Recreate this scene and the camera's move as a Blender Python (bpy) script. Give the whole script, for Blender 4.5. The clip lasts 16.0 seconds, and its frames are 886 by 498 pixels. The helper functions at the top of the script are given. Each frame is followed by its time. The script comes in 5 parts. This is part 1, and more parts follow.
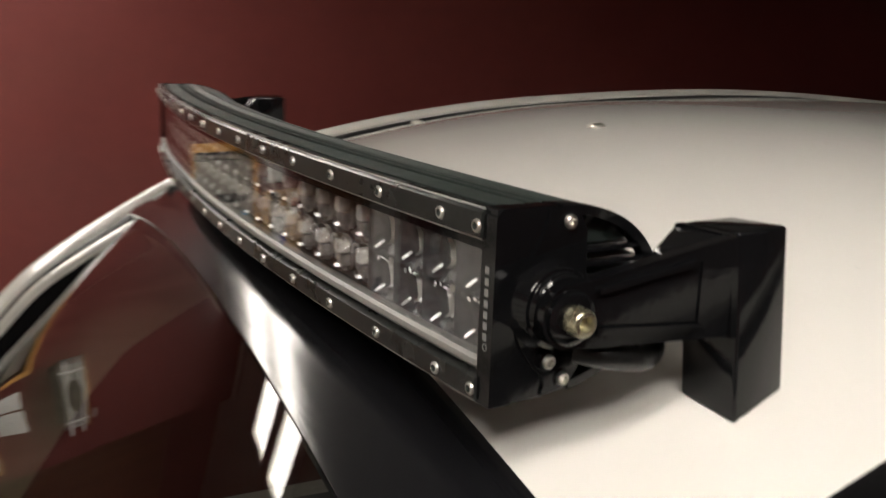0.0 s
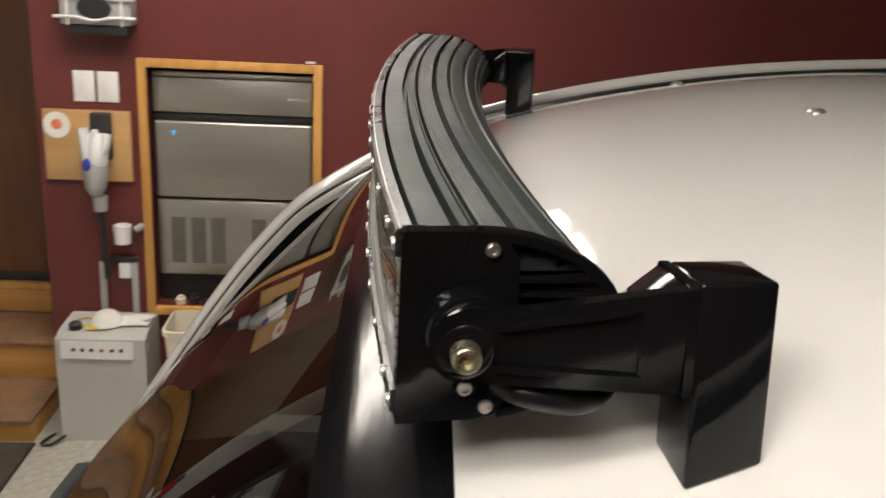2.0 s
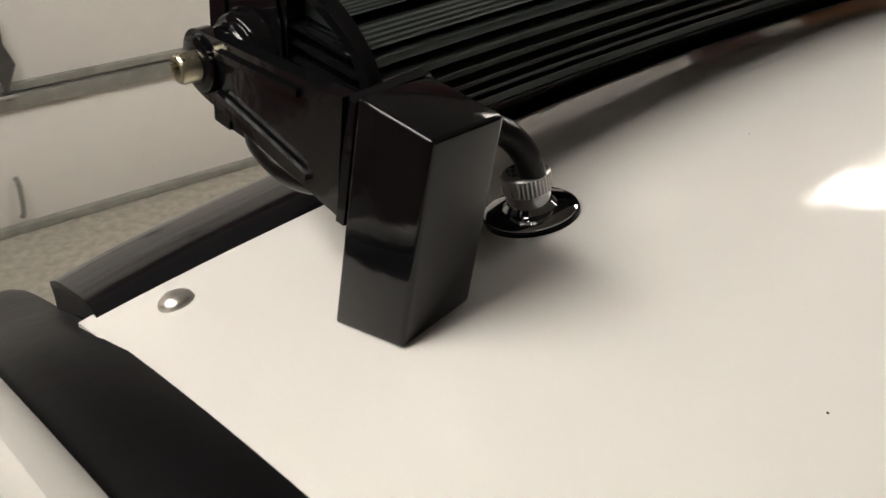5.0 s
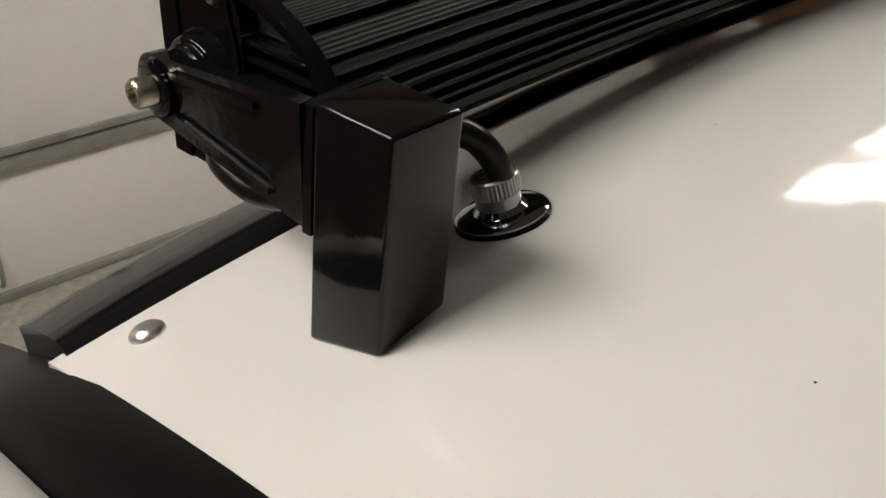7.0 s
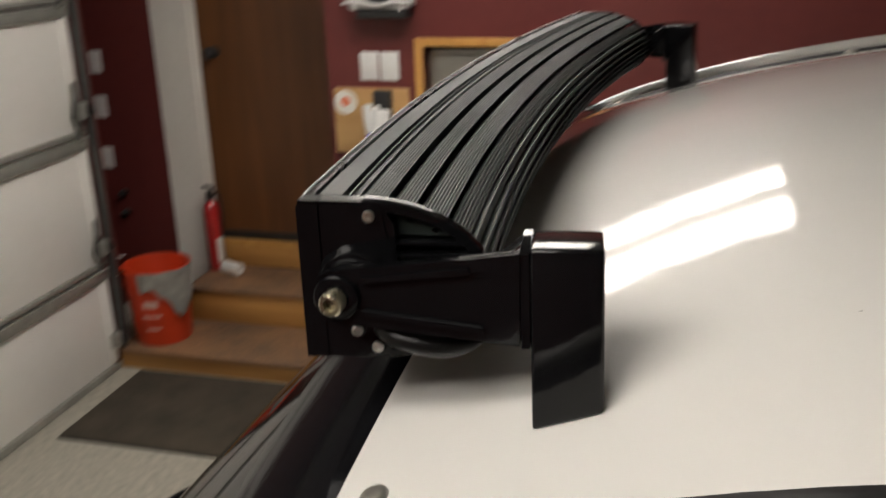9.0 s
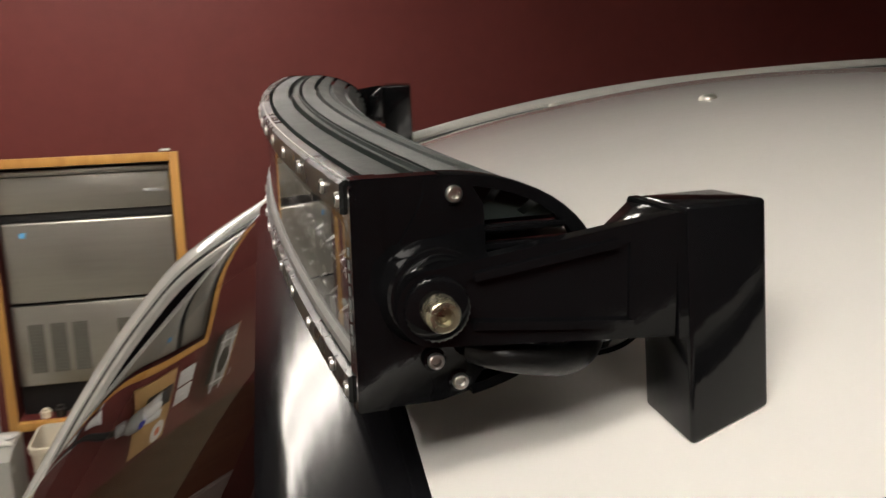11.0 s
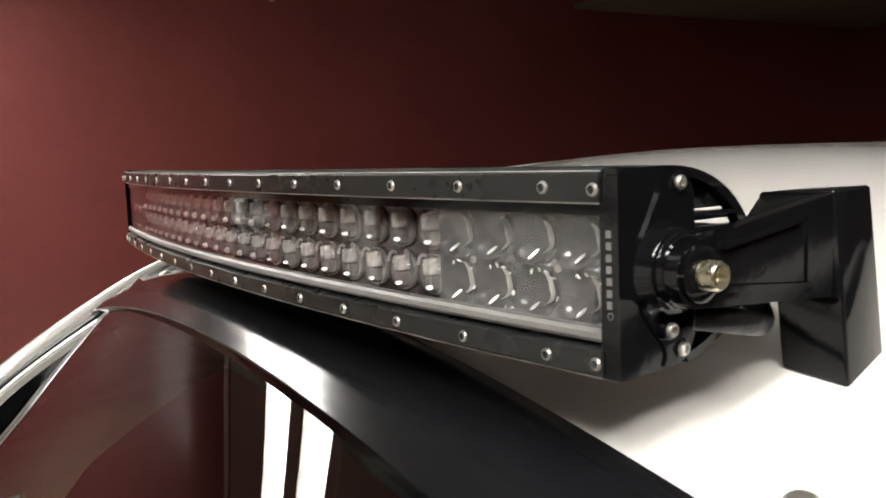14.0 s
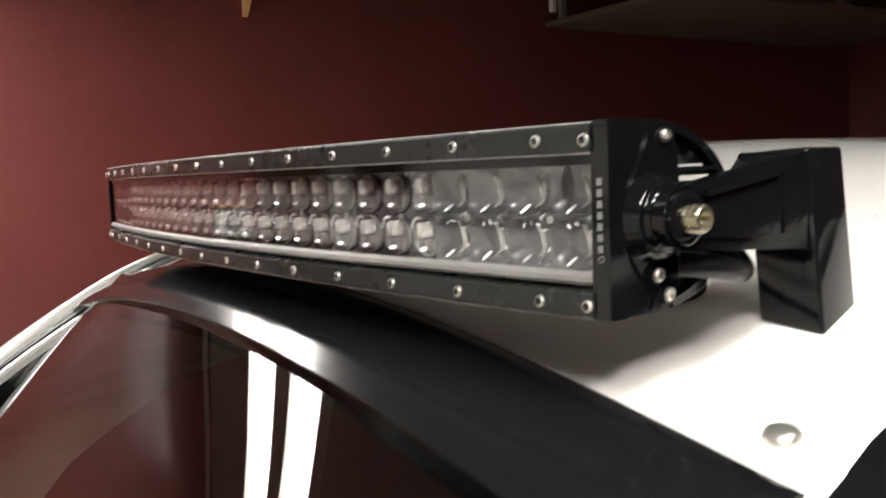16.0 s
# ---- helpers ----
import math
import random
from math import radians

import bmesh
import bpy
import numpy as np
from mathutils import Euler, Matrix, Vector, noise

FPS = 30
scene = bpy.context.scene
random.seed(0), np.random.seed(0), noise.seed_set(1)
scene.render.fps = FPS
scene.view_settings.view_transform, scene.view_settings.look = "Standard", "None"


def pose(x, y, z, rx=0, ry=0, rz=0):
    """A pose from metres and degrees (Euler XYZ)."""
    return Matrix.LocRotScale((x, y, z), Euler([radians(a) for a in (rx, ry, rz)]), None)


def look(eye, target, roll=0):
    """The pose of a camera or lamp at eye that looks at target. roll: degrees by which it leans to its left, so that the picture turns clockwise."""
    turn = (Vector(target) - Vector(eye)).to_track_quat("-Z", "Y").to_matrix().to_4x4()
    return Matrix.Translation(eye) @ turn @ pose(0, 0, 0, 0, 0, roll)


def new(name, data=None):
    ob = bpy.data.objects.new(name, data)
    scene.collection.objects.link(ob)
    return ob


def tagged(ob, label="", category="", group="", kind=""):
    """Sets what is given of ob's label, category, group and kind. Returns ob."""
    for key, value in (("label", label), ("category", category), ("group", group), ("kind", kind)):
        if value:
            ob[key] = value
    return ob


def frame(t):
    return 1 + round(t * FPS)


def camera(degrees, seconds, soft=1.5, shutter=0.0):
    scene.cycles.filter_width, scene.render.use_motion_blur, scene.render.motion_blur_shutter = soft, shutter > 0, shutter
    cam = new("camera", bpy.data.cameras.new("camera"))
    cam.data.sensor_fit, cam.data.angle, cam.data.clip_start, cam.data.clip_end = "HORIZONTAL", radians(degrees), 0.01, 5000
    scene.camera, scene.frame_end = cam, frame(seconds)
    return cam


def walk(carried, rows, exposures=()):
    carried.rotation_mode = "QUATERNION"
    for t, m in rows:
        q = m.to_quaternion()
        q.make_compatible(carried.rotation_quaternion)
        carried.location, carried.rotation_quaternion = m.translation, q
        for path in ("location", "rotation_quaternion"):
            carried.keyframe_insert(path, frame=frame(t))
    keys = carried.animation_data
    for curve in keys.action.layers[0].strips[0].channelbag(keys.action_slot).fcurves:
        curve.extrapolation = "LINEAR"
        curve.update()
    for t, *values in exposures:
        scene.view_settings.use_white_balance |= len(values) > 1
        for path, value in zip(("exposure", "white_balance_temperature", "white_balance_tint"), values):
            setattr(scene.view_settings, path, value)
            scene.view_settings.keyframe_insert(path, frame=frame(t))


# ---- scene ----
cam = camera(50.6, 16.0, shutter=0.6)
PATH = [
    (0, (-0.265, 0.195, 1.919), (1.473, -0.7, 1.5), 1.7),
    (0.5, (-0.295, 0.131, 1.94), (1.573, -0.422, 1.487), 2.8),
    (1, (-0.334, 0.083, 1.955), (1.554, -0.309, 1.425), 2.3),
    (1.5, (-0.33, 0.059, 1.963), (1.566, -0.189, 1.374), 3.3),
    (2, (-0.299, 0.031, 1.957), (1.607, -0.1, 1.363), 2.9),
    (2.5, (-0.284, -0.05, 1.958), (1.595, 0.141, 1.297), 5.9),
    (3, (-0.278, -0.108, 1.959), (1.479, 0.456, 1.186), 6.4),
    (3.5, (-0.264, -0.147, 1.967), (1.369, 0.587, 1.076), 5.5),
    (4, (-0.234, -0.225, 1.982), (1.139, 0.794, 0.945), 7.0),
    (4.5, (-0.192, -0.272, 1.996), (1.067, 0.829, 0.898), 7.7),
    (5, (-0.132, -0.278, 1.976), (0.995, 0.877, 0.793), 8.1),
    (5.2, (-0.125, -0.276, 1.984), (0.968, 0.889, 0.781), 6.3),
    (7.3, (-0.132, -0.284, 1.962), (1.057, 0.89, 0.863), 4.3),
    (7.5, (-0.139, -0.284, 1.963), (1.055, 0.884, 0.864), 4.3),
    (8, (-0.184, -0.269, 1.991), (1.097, 0.888, 0.98), 3.0),
    (8.5, (-0.252, -0.209, 1.975), (1.314, 0.688, 1.113), 1.3),
    (9, (-0.348, -0.148, 1.978), (1.472, 0.357, 1.32), -1.7),
    (9.5, (-0.366, -0.105, 1.959), (1.544, 0.214, 1.461), -2.9),
    (10, (-0.325, -0.021, 1.943), (1.609, 0.159, 1.465), -5.7),
    (10.2, (-0.308, -0.002, 1.931), (1.634, 0.046, 1.459), -4.5),
    (12.3, (-0.24, 0.15, 1.891), (1.562, -0.647, 1.549), -4.8),
    (12.5, (-0.242, 0.166, 1.888), (1.539, -0.687, 1.566), -4.7),
    (13, (-0.245, 0.202, 1.878), (1.487, -0.769, 1.635), -3.6),
    (13.5, (-0.238, 0.23, 1.877), (1.478, -0.776, 1.673), -2.9),
    (14, (-0.222, 0.255, 1.867), (1.458, -0.813, 1.682), -2.5),
    (14.5, (-0.213, 0.274, 1.861), (1.447, -0.829, 1.69), -2.6),
    (15, (-0.221, 0.276, 1.851), (1.408, -0.873, 1.687), -2.2),
    (15.5, (-0.227, 0.255, 1.851), (1.405, -0.893, 1.724), -1.5),
    (16, (-0.232, 0.276, 1.841), (1.416, -0.848, 1.698), -2.5),
]
EXPOSURES = [(0, 0.10, 6300, 10), (0.5, 0.21, 6300, 10), (1.0, -0.13, 6300, 10), (1.5, 0.06, 6300, 10), (2.0, 0.10, 6300, 10), (3.0, -0.15, 6300, 10), (3.5, -0.25, 6300, 10), (4.0, -0.55, 6300, 10), (4.5, -0.42, 6300, 10), (5.0, -0.14, 6250, 10), (7.5, -0.36, 6250, 10), (8.5, -0.38, 6250, 10), (9.5, -0.38, 6300, 10), (10.0, -0.23, 6350, 10), (12.5, -0.02, 6200, 9), (13.0, -0.15, 6200, 9), (13.5, 0.29, 6100, 9), (14.5, 0.86, 6000, 9), (16.0, 0.90, 6000, 9)]
walk(cam, [(t, look(eye, target, roll)) for t, eye, target, roll in PATH], EXPOSURES)

# ---- world, lamps and exposure ----
world = bpy.data.worlds.new("world")
scene.world = world
world.use_nodes = True
world.node_tree.nodes["Background"].inputs["Color"].default_value = (0.9, 0.85, 0.8, 1)
world.node_tree.nodes["Background"].inputs["Strength"].default_value = 0.02
scene.view_settings.exposure = 0.0
LAMP_STRENGTH = 22.6

# ---- small tools ----
UC, ROOF_HALF = 0.424, 0.467          # middle of the vehicle and half the roof's width, in its own frame
yaw, tip = radians(-2.0), math.atan(0.0125)
ax = Vector((math.cos(yaw) * math.cos(tip), math.sin(yaw) * math.cos(tip), math.sin(tip)))
ay = Vector((-math.sin(yaw), math.cos(yaw), 0))
az = ax.cross(ay)
CHASSIS = Matrix(((ax.x, ay.x, az.x, 0), (ax.y, ay.y, az.y, 0), (ax.z, ay.z, az.z, 1.823), (0, 0, 0, 1)))


def mesh_of(name, bm, mats, smooth=True):
    me = bpy.data.meshes.new(name)
    bmesh.ops.recalc_face_normals(bm, faces=bm.faces)
    bm.to_mesh(me)
    bm.free()
    for m in mats if isinstance(mats, (list, tuple)) else [mats]:
        me.materials.append(m)
    if smooth:
        me.polygons.foreach_set("use_smooth", [True] * len(me.polygons))
        me.set_sharp_from_angle(angle=radians(35))
    return me


def part(name, bm, material, parent=None, label="", at=None, smooth=True):
    me = bm if isinstance(bm, bpy.types.Mesh) else mesh_of(name, bm, material, smooth)
    ob = new(name, me)
    if parent is not None:
        ob.parent = parent
    if at is not None:
        ob.matrix_basis = at
    if label:
        tagged(ob, label)
    return ob


def thing(name, label, category, at=None, group="", kind=""):
    ob = new(name)
    ob.empty_display_size = 0.05
    if at is not None:
        ob.matrix_basis = at
    return tagged(ob, label, category, group, kind)


def box(x0, x1, y0, y1, z0, z1, bevel=0.0, seg=2, bm=None):
    own = bmesh.new()
    m = Matrix.Translation(((x0 + x1) / 2, (y0 + y1) / 2, (z0 + z1) / 2)) @ Matrix.Diagonal((abs(x1 - x0), abs(y1 - y0), abs(z1 - z0), 1))
    bmesh.ops.create_cube(own, size=1, matrix=m)
    if bevel:
        bmesh.ops.bevel(own, geom=list(own.edges), offset=bevel, segments=seg, affect="EDGES", profile=0.5, clamp_overlap=True)
    return join(bm, own)


def join(bm, other):
    """Adds another bmesh to bm, or returns it when there is none yet."""
    if bm is None:
        return other
    me = bpy.data.meshes.new("tmp")
    other.to_mesh(me)
    other.free()
    bm.from_mesh(me)
    bpy.data.meshes.remove(me)
    return bm


def lathe(profile, n=32, m=None, bm=None):
    """Turns (radius, height) round z; open ends with radius 0 close."""
    own = bmesh.new()
    rings = []
    for r, h in profile:
        if r < 1e-6:
            rings.append([own.verts.new((0, 0, h))])
        else:
            rings.append([own.verts.new((r * math.cos(2 * math.pi * k / n), r * math.sin(2 * math.pi * k / n), h)) for k in range(n)])
    for a, b in zip(rings, rings[1:]):
        for k in range(n):
            v = [a[k % len(a)], a[(k + 1) % len(a)], b[(k + 1) % len(b)], b[k % len(b)]]
            v = list(dict.fromkeys(v))
            if len(v) > 2:
                own.faces.new(v)
    if m is not None:
        bmesh.ops.transform(own, matrix=m, verts=own.verts)
    return join(bm, own)


def tube(points, radius, n=12, bm=None, samples=8):
    """A round tube along a smooth line through the points."""
    own = bmesh.new()
    P = [Vector(p) for p in points]
    line = []
    for i in range(len(P) - 1):
        a, b, c, d = P[max(i - 1, 0)], P[i], P[i + 1], P[min(i + 2, len(P) - 1)]
        for k in range(samples):
            t = k / samples
            line.append(0.5 * (2 * b + (c - a) * t + (2 * a - 5 * b + 4 * c - d) * t * t + (3 * b - a - 3 * c + d) * t ** 3))
    line.append(P[-1])
    side = None
    rings = []
    for i, p in enumerate(line):
        t = (line[min(i + 1, len(line) - 1)] - line[max(i - 1, 0)]).normalized()
        side = (side - t * side.dot(t)).normalized() if side is not None else t.orthogonal().normalized()
        up = t.cross(side)
        rings.append([own.verts.new(p + radius * (side * math.cos(2 * math.pi * k / n) + up * math.sin(2 * math.pi * k / n))) for k in range(n)])
    for a, b in zip(rings, rings[1:]):
        for k in range(n):
            own.faces.new((a[k], a[(k + 1) % n], b[(k + 1) % n], b[k]))
    own.faces.new(rings[0])
    own.faces.new(rings[-1])
    return join(bm, own)


def grid_sheet(rows, bm=None, closed=False):
    """Faces between rows of points."""
    own = bmesh.new()
    R = [[own.verts.new(p) for p in row] for row in rows]
    for a, b in zip(R, R[1:]):
        for k in range(len(a) if closed else len(a) - 1):
            j = (k + 1) % len(a)
            own.faces.new((a[k], a[j], b[j], b[k]))
    if closed:
        own.faces.new(R[0])
        own.faces.new(R[-1])
    return join(bm, own)


def slab(outline, lo, hi, axis=0, bevel=0.0, bm=None):
    """A flat outline of two coordinates, thick from lo to hi along the axis."""
    own = bmesh.new()

    def at(p, d):
        q = list(p)
        q.insert(axis, d)
        return q
    a = [own.verts.new(at(p, lo)) for p in outline]
    b = [own.verts.new(at(p, hi)) for p in outline]
    own.faces.new(a)
    own.faces.new(b)
    for k in range(len(a)):
        j = (k + 1) % len(a)
        own.faces.new((a[k], a[j], b[j], b[k]))
    if bevel:
        es = [e for e in own.edges if len(e.link_faces) == 2 and e.calc_face_angle(0) > 0.6]
        bmesh.ops.bevel(own, geom=es, offset=bevel, segments=2, affect="EDGES", profile=0.5, clamp_overlap=True)
    return join(bm, own)


# ---- materials ----
def mat(name, color, rough=0.5, metal=0.0, bump=0.0, scale=40.0, vary=0.0, vscale=3.0, spec=0.5, coat=0.0, tint=None, rvary=0.0, detail=4.0, stretch=(1, 1, 1), coat_rough=0.04):
    """A surface with grain in its relief and patches in its colour and gloss."""
    m = bpy.data.materials.new(name)
    m.use_nodes = True
    t = m.node_tree
    b = t.nodes["Principled BSDF"]
    b.inputs["Base Color"].default_value = (*color, 1)
    b.inputs["Roughness"].default_value = rough
    b.inputs["Metallic"].default_value = metal
    b.inputs["Specular IOR Level"].default_value = spec
    b.inputs["Coat Weight"].default_value = coat
    b.inputs["Coat Roughness"].default_value = coat_rough
    co = t.nodes.new("ShaderNodeTexCoord")
    mp = t.nodes.new("ShaderNodeMapping")
    mp.inputs["Scale"].default_value = stretch
    t.links.new(co.outputs["Object"], mp.inputs["Vector"])
    if vary or rvary:
        n1 = t.nodes.new("ShaderNodeTexNoise")
        n1.inputs["Scale"].default_value, n1.inputs["Detail"].default_value = vscale, 6
        n2 = t.nodes.new("ShaderNodeTexNoise")
        n2.inputs["Scale"].default_value, n2.inputs["Detail"].default_value = vscale * 11, 3
        t.links.new(mp.outputs["Vector"], n1.inputs["Vector"])
        t.links.new(mp.outputs["Vector"], n2.inputs["Vector"])
        add = t.nodes.new("ShaderNodeMath")
        add.operation = "MULTIPLY_ADD"
        add.inputs[1].default_value = 0.4
        t.links.new(n2.outputs["Fac"], add.inputs[0])
        t.links.new(n1.outputs["Fac"], add.inputs[2])
        if vary:
            ramp = t.nodes.new("ShaderNodeValToRGB")
            lo = tint or tuple(c * (1 - vary) for c in color)
            ramp.color_ramp.elements[0].position, ramp.color_ramp.elements[1].position = 0.45, 0.95
            ramp.color_ramp.elements[0].color = (*lo, 1)
            ramp.color_ramp.elements[1].color = (*(min(1, c * (1 + vary * 0.6)) for c in color), 1)
            t.links.new(add.outputs[0], ramp.inputs["Fac"])
            t.links.new(ramp.outputs["Color"], b.inputs["Base Color"])
        if rvary:
            mr = t.nodes.new("ShaderNodeMapRange")
            mr.inputs["From Min"].default_value, mr.inputs["From Max"].default_value = 0.4, 1.0
            mr.inputs["To Min"].default_value, mr.inputs["To Max"].default_value = max(0.02, rough - rvary), min(1, rough + rvary)
            t.links.new(add.outputs[0], mr.inputs["Value"])
            t.links.new(mr.outputs["Result"], b.inputs["Roughness"])
    if bump:
        n3 = t.nodes.new("ShaderNodeTexNoise")
        n3.inputs["Scale"].default_value, n3.inputs["Detail"].default_value = scale, detail
        t.links.new(mp.outputs["Vector"], n3.inputs["Vector"])
        bp = t.nodes.new("ShaderNodeBump")
        bp.inputs["Strength"].default_value, bp.inputs["Distance"].default_value = bump, 0.02
        t.links.new(n3.outputs["Fac"], bp.inputs["Height"])
        t.links.new(bp.outputs["Normal"], b.inputs["Normal"])
        if coat:
            t.links.new(bp.outputs["Normal"], b.inputs["Coat Normal"])
    return m


def wood(name, light, dark, rough=0.5, along="X", size=1.0, bump=0.1):
    m = bpy.data.materials.new(name)
    m.use_nodes = True
    t = m.node_tree
    b = t.nodes["Principled BSDF"]
    b.inputs["Roughness"].default_value = rough
    co = t.nodes.new("ShaderNodeTexCoord")
    mp = t.nodes.new("ShaderNodeMapping")
    k = {"X": (1.2, 22, 22), "Y": (22, 1.2, 22), "Z": (22, 22, 1.2)}[along]
    mp.inputs["Scale"].default_value = tuple(v / size for v in k)
    t.links.new(co.outputs["Object"], mp.inputs["Vector"])
    n = t.nodes.new("ShaderNodeTexNoise")
    n.inputs["Scale"].default_value, n.inputs["Detail"].default_value, n.inputs["Distortion"].default_value = 1.0, 7, 0.6
    t.links.new(mp.outputs["Vector"], n.inputs["Vector"])
    n2 = t.nodes.new("ShaderNodeTexNoise")
    n2.inputs["Scale"].default_value, n2.inputs["Detail"].default_value = 1.7, 5
    t.links.new(co.outputs["Object"], n2.inputs["Vector"])
    mx = t.nodes.new("ShaderNodeMath")
    mx.operation = "MULTIPLY_ADD"
    mx.inputs[1].default_value = 0.6
    t.links.new(n2.outputs["Fac"], mx.inputs[0])
    t.links.new(n.outputs["Fac"], mx.inputs[2])
    ramp = t.nodes.new("ShaderNodeValToRGB")
    ramp.color_ramp.elements[0].position, ramp.color_ramp.elements[1].position = 0.55, 1.05
    ramp.color_ramp.elements[0].color, ramp.color_ramp.elements[1].color = (*dark, 1), (*light, 1)
    t.links.new(mx.outputs[0], ramp.inputs["Fac"])
    t.links.new(ramp.outputs["Color"], b.inputs["Base Color"])
    bp = t.nodes.new("ShaderNodeBump")
    bp.inputs["Strength"].default_value, bp.inputs["Distance"].default_value = bump, 0.01
    t.links.new(n.outputs["Fac"], bp.inputs["Height"])
    t.links.new(bp.outputs["Normal"], b.inputs["Normal"])
    return m


def clear(name, tint, ior=1.5, rough=0.0, power=4.5):
    """Thin clear sheet: see-through by its tint, mirror-like by Fresnel."""
    m = bpy.data.materials.new(name)
    m.use_nodes = True
    t = m.node_tree
    t.nodes.remove(t.nodes["Principled BSDF"])
    tr = t.nodes.new("ShaderNodeBsdfTransparent")
    tr.inputs["Color"].default_value = (*tint, 1)
    gl = t.nodes.new("ShaderNodeBsdfGlossy")
    gl.inputs["Roughness"].default_value = rough
    fr = t.nodes.new("ShaderNodeLayerWeight")
    fr.inputs["Blend"].default_value = 0.5
    up = t.nodes.new("ShaderNodeMath")
    up.operation, up.inputs[1].default_value = "POWER", power
    t.links.new(fr.outputs["Facing"], up.inputs[0])
    f0 = ((ior - 1) / (ior + 1)) ** 2
    ma = t.nodes.new("ShaderNodeMath")
    ma.operation, ma.inputs[1].default_value, ma.inputs[2].default_value = "MULTIPLY_ADD", 1 - f0, f0
    t.links.new(up.outputs[0], ma.inputs[0])
    mix = t.nodes.new("ShaderNodeMixShader")
    t.links.new(ma.outputs[0], mix.inputs[0])
    t.links.new(tr.outputs[0], mix.inputs[1])
    t.links.new(gl.outputs[0], mix.inputs[2])
    t.links.new(mix.outputs[0], t.nodes["Material Output"].inputs["Surface"])
    return m


def glow(name, color, strength):
    m = bpy.data.materials.new(name)
    m.use_nodes = True
    b = m.node_tree.nodes["Principled BSDF"]
    b.inputs["Base Color"].default_value = (*color, 1)
    b.inputs["Emission Color"].default_value = (*color, 1)
    b.inputs["Emission Strength"].default_value = strength
    return m


ROOF_WHITE = mat("white_gelcoat", (0.70, 0.685, 0.65), 0.4, bump=0.006, scale=90, vary=0.05, vscale=1.2, coat=1.0, spec=0.22, coat_rough=0.06)
BODY_WHITE = mat("white_paint", (0.78, 0.765, 0.72), 0.3, bump=0.015, scale=60, vary=0.05, vscale=2, coat=0.5)
RAIL_WHITE = mat("aged_white_paint", (0.52, 0.51, 0.475), 0.24, bump=0.015, scale=60, vary=0.08, vscale=3, coat=0.4)
CREAM = wood("cream_trim", (0.72, 0.6, 0.42), (0.5, 0.38, 0.24), 0.35, along="Y", size=0.5, bump=0.05)
BLACK_GLOSS = mat("black_gloss_paint", (0.0045, 0.0046, 0.0052), 0.08, bump=0.008, scale=150, vary=0.3, vscale=8, rvary=0.03, spec=0.34)
BLACK_ANOD = mat("black_anodised_aluminium", (0.0215, 0.0300, 0.0268), 0.5, bump=0.05, scale=400, vary=0.25, vscale=9, rvary=0.1, spec=0.42)
BLACK_RUBBER = mat("black_rubber", (0.006, 0.006, 0.0065), 0.33, bump=0.01, scale=120, vary=0.3, vscale=10, rvary=0.05, spec=0.06)
SEAL_GLOSS = mat("black_polished_seal", (0.006, 0.006, 0.007), 0.12, vary=0.3, vscale=6, rvary=0.04, spec=0.34, bump=0.012, scale=60, stretch=(0.12, 3, 3))
CABLE_BLACK = mat("black_cable_sheath", (0.005, 0.005, 0.005), 0.3, spec=0.3, bump=0.06, scale=200, vary=0.2, vscale=20)
STEEL = mat("stainless_steel", (0.66, 0.65, 0.61), 0.34, 1.0, bump=0.04, scale=300, rvary=0.08, vary=0.12, vscale=40)
BOLT_STEEL = mat("yellowish_zinc_steel", (0.42, 0.39, 0.28), 0.28, 0.9, bump=0.05, scale=300, rvary=0.1, vary=0.15, vscale=60)
RIVET_STEEL = mat("brushed_rivet_steel", (0.68, 0.66, 0.6), 0.33, 0.9, bump=0.04, scale=300, rvary=0.08, vary=0.12, vscale=40)
HINGE_GREY = mat("dull_hinge_steel", (0.12, 0.12, 0.115), 0.5, 0.5, vary=0.2, vscale=30, bump=0.05, scale=80)
CHROME = mat("black_chrome", (0.35, 0.35, 0.36), 0.07, 1.0, rvary=0.03, vscale=30, vary=0.1)
# for the highlights shaped into the optics below
CHROME_BRIGHT = mat("polished_glint_metal", (0.9, 0.9, 0.88), 0.3, 1.0, rvary=0.03, vscale=300, vary=0.05)
KNURL = mat("grey_metal_collar", (0.3, 0.3, 0.29), 0.3, 1.0, rvary=0.08, vary=0.1, vscale=40)
SILVER = mat("silver_reflector_plastic", (0.13, 0.126, 0.123), 0.25, 0.1, bump=0.05, scale=190, detail=1.0, vary=0.35, vscale=60, rvary=0.1, coat=0.5)
CUP = mat("grey_clear_reflector", (0.072, 0.072, 0.074), 0.2, 0.0, bump=0.14, scale=170, detail=1.5, rvary=0.08, vary=0.35, vscale=90, coat=0.6)
HOLDER = mat("pale_led_board", (0.70, 0.685, 0.64), 0.35, vary=0.5, vscale=260)
SEAT_GREY = mat("smoky_lens_seat", (0.32, 0.305, 0.29), 0.35, vary=0.5, vscale=120, bump=0.05, scale=300)
CHIP = mat("pale_chip_and_streak", (0.72, 0.71, 0.66), 0.3, vary=0.1, vscale=200)
COVER = clear("clear_polycarbonate", (0.94, 0.94, 0.945), 1.70, power=5.2)
DOME = clear("clear_lens_dome", (0.97, 0.965, 0.965), 1.45, power=5.0)
BLACK_SATIN = mat("black_satin_aluminium", (0.018, 0.019, 0.018), 0.28, bump=0.02, scale=300, vary=0.25, vscale=9, rvary=0.08, spec=0.3)
